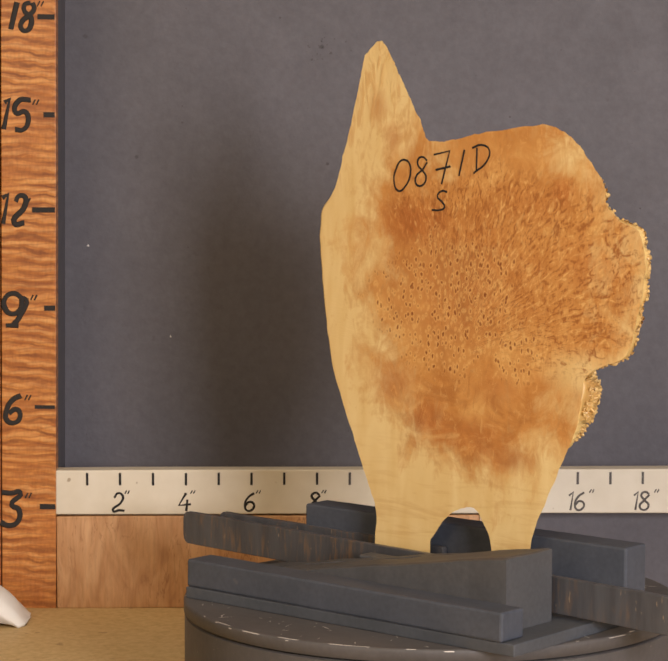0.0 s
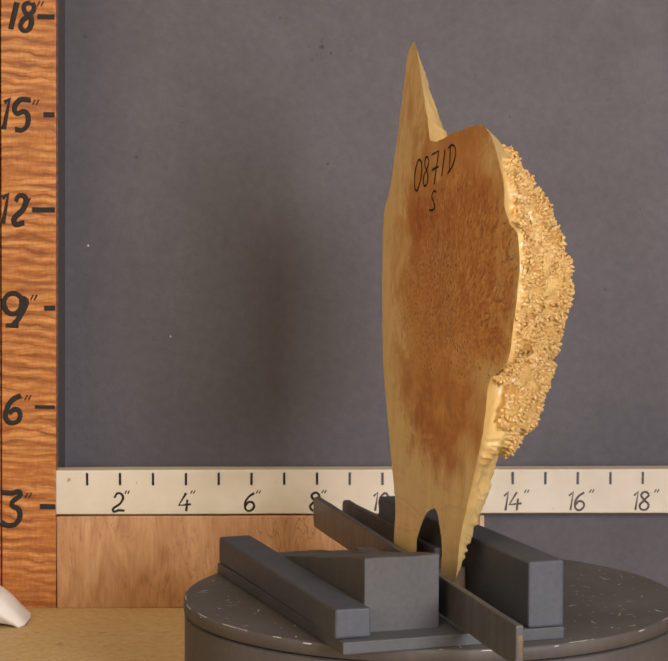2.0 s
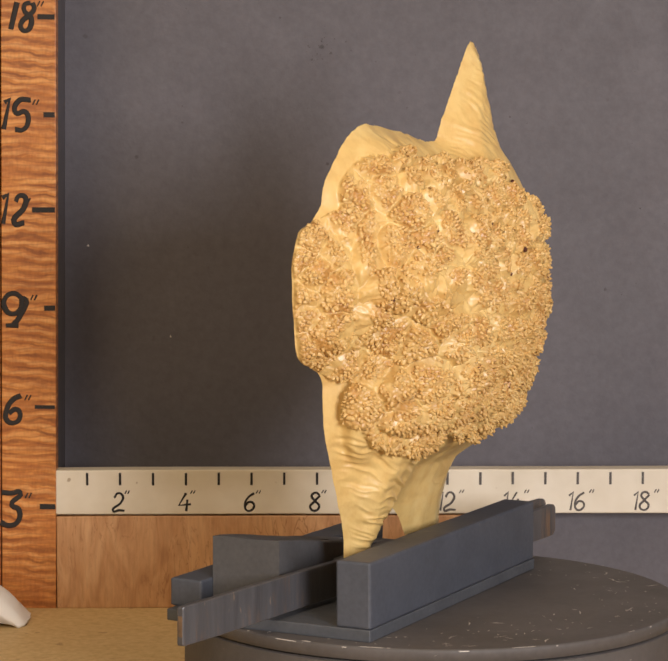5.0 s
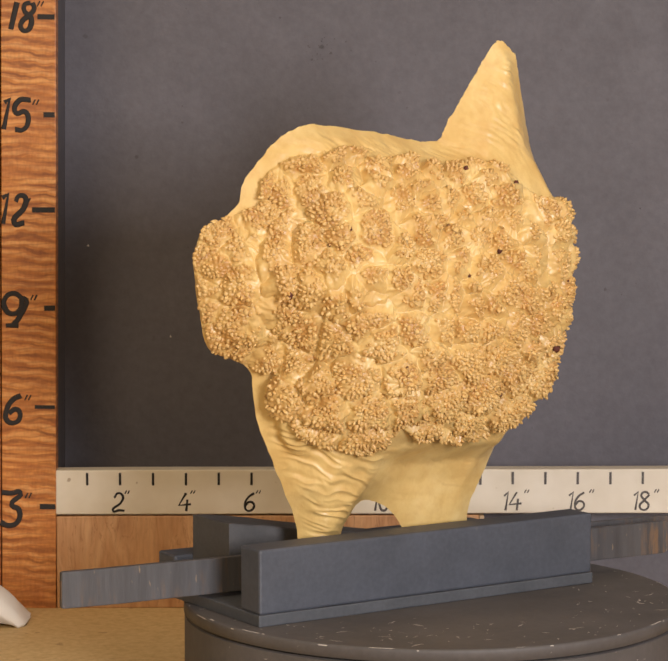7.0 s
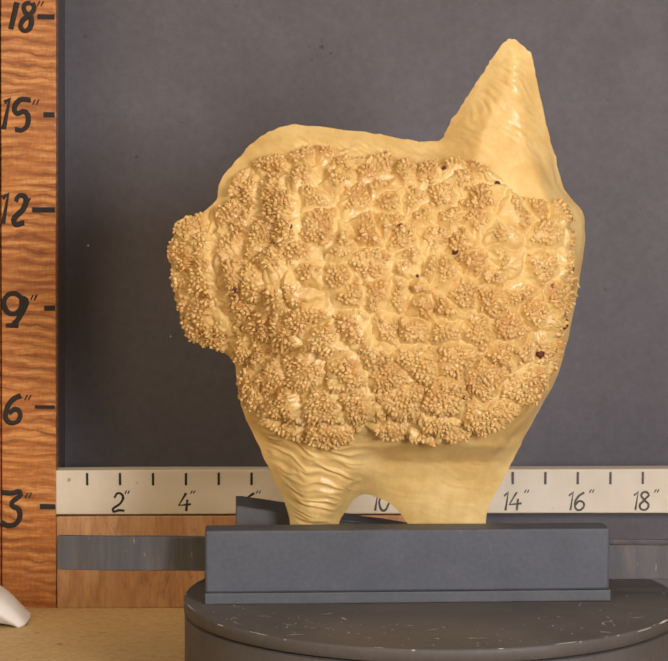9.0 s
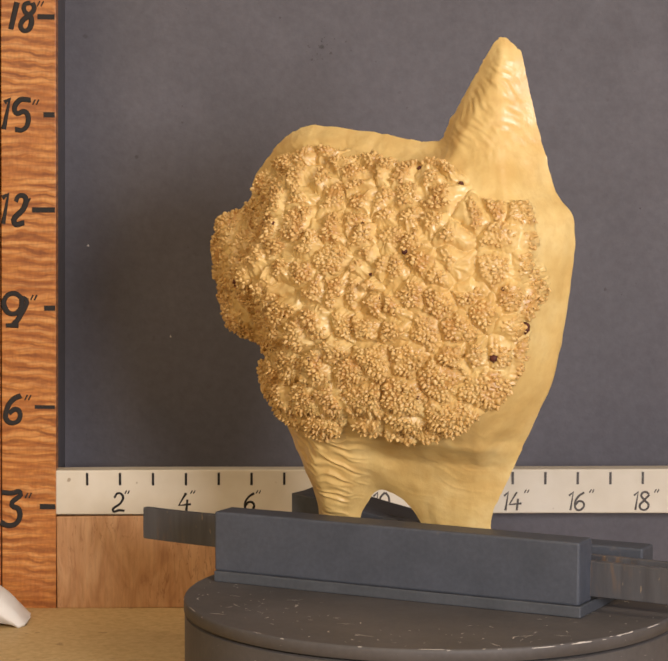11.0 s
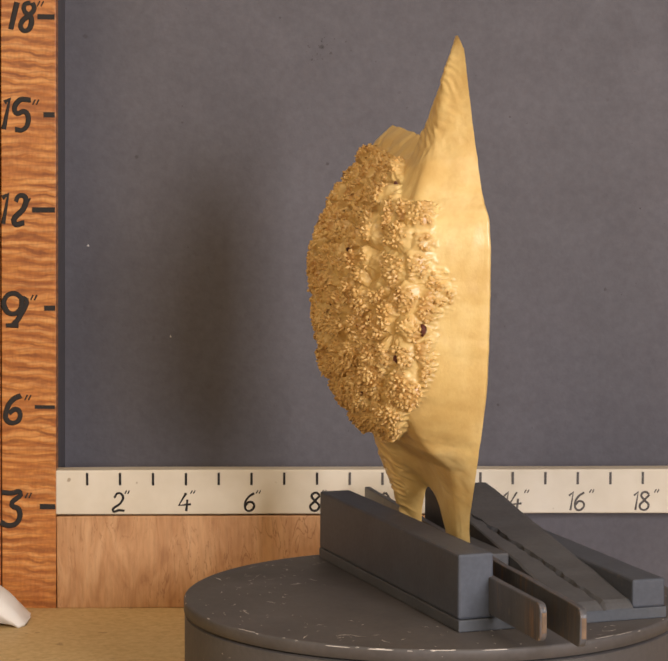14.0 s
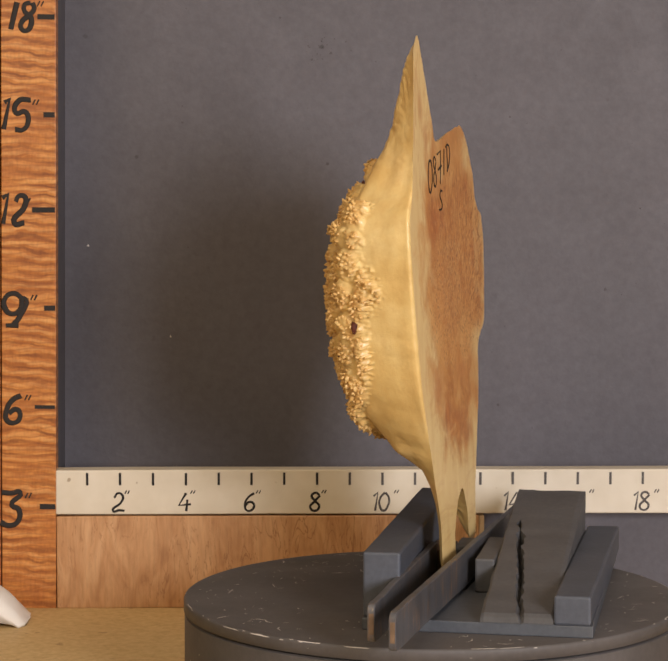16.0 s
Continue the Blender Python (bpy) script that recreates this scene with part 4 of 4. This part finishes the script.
    for lift, width in ((-0.6, 1.75), (0.20, 1.22), (0.62, 0.68)):
        for a in range(6):
            an = a * math.pi / 3
            grain_v.append(co[picks] + up * tall * lift + radius * width * (side * oval * math.cos(an) + over * math.sin(an)))
    grain_v.append(co[picks] + up * tall * 0.78)
    grain_v = np.stack(grain_v, 1).reshape(-1, 3) * IN
    one = [(r * 6 + a, r * 6 + (a + 1) % 6, r * 6 + 6 + (a + 1) % 6, r * 6 + 6 + a) for r in range(2) for a in range(6)] + [(12 + a, 12 + (a + 1) % 6, 18, 18) for a in range(6)]
    one = np.array(one)
    grain_f = (one[None] + 19 * np.arange(count)[:, None, None]).reshape(-1, 4).tolist()
    grains = bpy.data.meshes.new("burl_grain")
    grains.from_pydata(grain_v.tolist(), [], [f[:3] if f[2] == f[3] else f for f in grain_f])
    grains.materials.append(M_GRAIN)
    grains.shade_smooth()
    crust = tagged(new("burl_grain", grains), "small blunt cream tongues of the burl", kind="stuff")
    crust.parent = ob
    rng = random.Random(3)
    pockets = [(su[k], sz[k], rng.uniform(0.026, 0.045)) for k in picks[:: max(1, count // 26)] if pits[k] > -0.05]
    for u0, z0, size in pockets + [(-2.45, 8.95, 0.11), (-2.98, 9.70, 0.10), (-0.32, 11.43, 0.07), (-0.17, 13.39, 0.07), (-1.41, 13.07, 0.06), (0.61, 10.87, 0.05), (4.88, 10.54, 0.06), (3.57, 11.97, 0.05)]:
        k = int(np.argmin((su - u0) ** 2 + (sz - z0) ** 2 + 10 * (mask < 0.5)))
        b = bmesh.new()
        bmesh.ops.create_icosphere(b, subdivisions=2, radius=1.0)
        grow = Vector((size * rng.uniform(0.7, 1.2), size * 0.8, size * rng.uniform(0.8, 1.5)))
        for v in b.verts:
            v.co = Vector(co[k]) * IN + Vector((v.co.x * grow.x, v.co.y * grow.y, v.co.z * grow.z)) * (1 + 0.5 * noise.noise(v.co * 1.7 + Vector((u0, z0, 0)))) * IN
        part("bark_pocket", b, M_BARK, ob, "dark red bark pocket", True)
    m = Matrix(((1, 0, 0, 0), (-0.053, 0.049, -1, 0), (0, 1, 0, 0), (0, 0, 0, 1)))
    m.translation = Vector((0, face_depth(0, 0) - 0.012, 0)) * IN
    strokes = {"0": [[(-0.80, 13.65), (-1.02, 13.66), (-1.19, 13.45), (-1.25, 13.12), (-1.09, 12.88), (-0.86, 13.0), (-0.70, 13.34), (-0.76, 13.60), (-0.92, 13.68)]],
               "8": [[(-0.16, 13.66), (-0.30, 13.75), (-0.45, 13.70), (-0.46, 13.55), (-0.29, 13.40), (-0.17, 13.24), (-0.28, 13.04), (-0.49, 13.06), (-0.51, 13.25), (-0.29, 13.44), (-0.15, 13.62)]],
               "7": [[(0.06, 13.81), (0.58, 13.91), (0.47, 13.52), (0.35, 13.07)], [(0.14, 13.43), (0.62, 13.52)]],
               "1": [[(1.06, 13.94), (0.91, 13.29)]],
               "D": [[(1.46, 13.99), (1.47, 13.39)], [(1.31, 13.99), (1.62, 14.06), (1.86, 13.93), (1.79, 13.66), (1.38, 13.36)]],
               "S": [[(0.54, 12.88), (0.36, 12.90), (0.23, 12.77), (0.40, 12.62), (0.47, 12.50), (0.30, 12.42), (0.06, 12.42)]]}
    for sign, lines in strokes.items():
        pen("handwriting", lines, m, ob, sign in "08S", 0.062, M_INK, "black felt-pen character")
    return ob


build_room()
build_tall_ruler()
build_long_ruler()
build_support_board()
build_rear_board()
build_white_scrap()
turntable = build_turntable()
clamp = build_clamp()
wedge = build_wedge()
strip_a = build_strip(-8.5, 9.65, -0.36, -1.84, 0.17, 11.0)
strip_b = build_strip(-7.7, 0.45, 0.24, -0.08, 0.17, 17.0)
spacer_a = build_spacer(-1.0, 2.2, -1.74, -1.24, 3.71, M_WEDGE, "grey painted spacer block between strip and wedge")
spacer_b = build_spacer(0.5, 2.0, -0.46, 0.14, 3.62, M_ENDGRAIN, "bare brown wood spacer block beside the tall rail")
spacer_c = build_spacer(0.7, 2.15, -0.95, -0.50, 3.68, M_WEDGE, "grey painted filler block between strip and slab")
burl = build_burl()


def motions():
    times = [0.5 * i for i in range(33)]
    # the motor runs a touch faster in the first half
    turned = {t: SPEED * t + 0.0277 * t * (16.0 - t) for t in times}
    for ob in (turntable, clamp, wedge, strip_a, strip_b, spacer_a, spacer_b, spacer_c, burl):
        walk(ob, [(t, pose(AXIS_X, AXIS_Y, 0, 0, 0, TURN - turned[t])) for t in times])


motions()
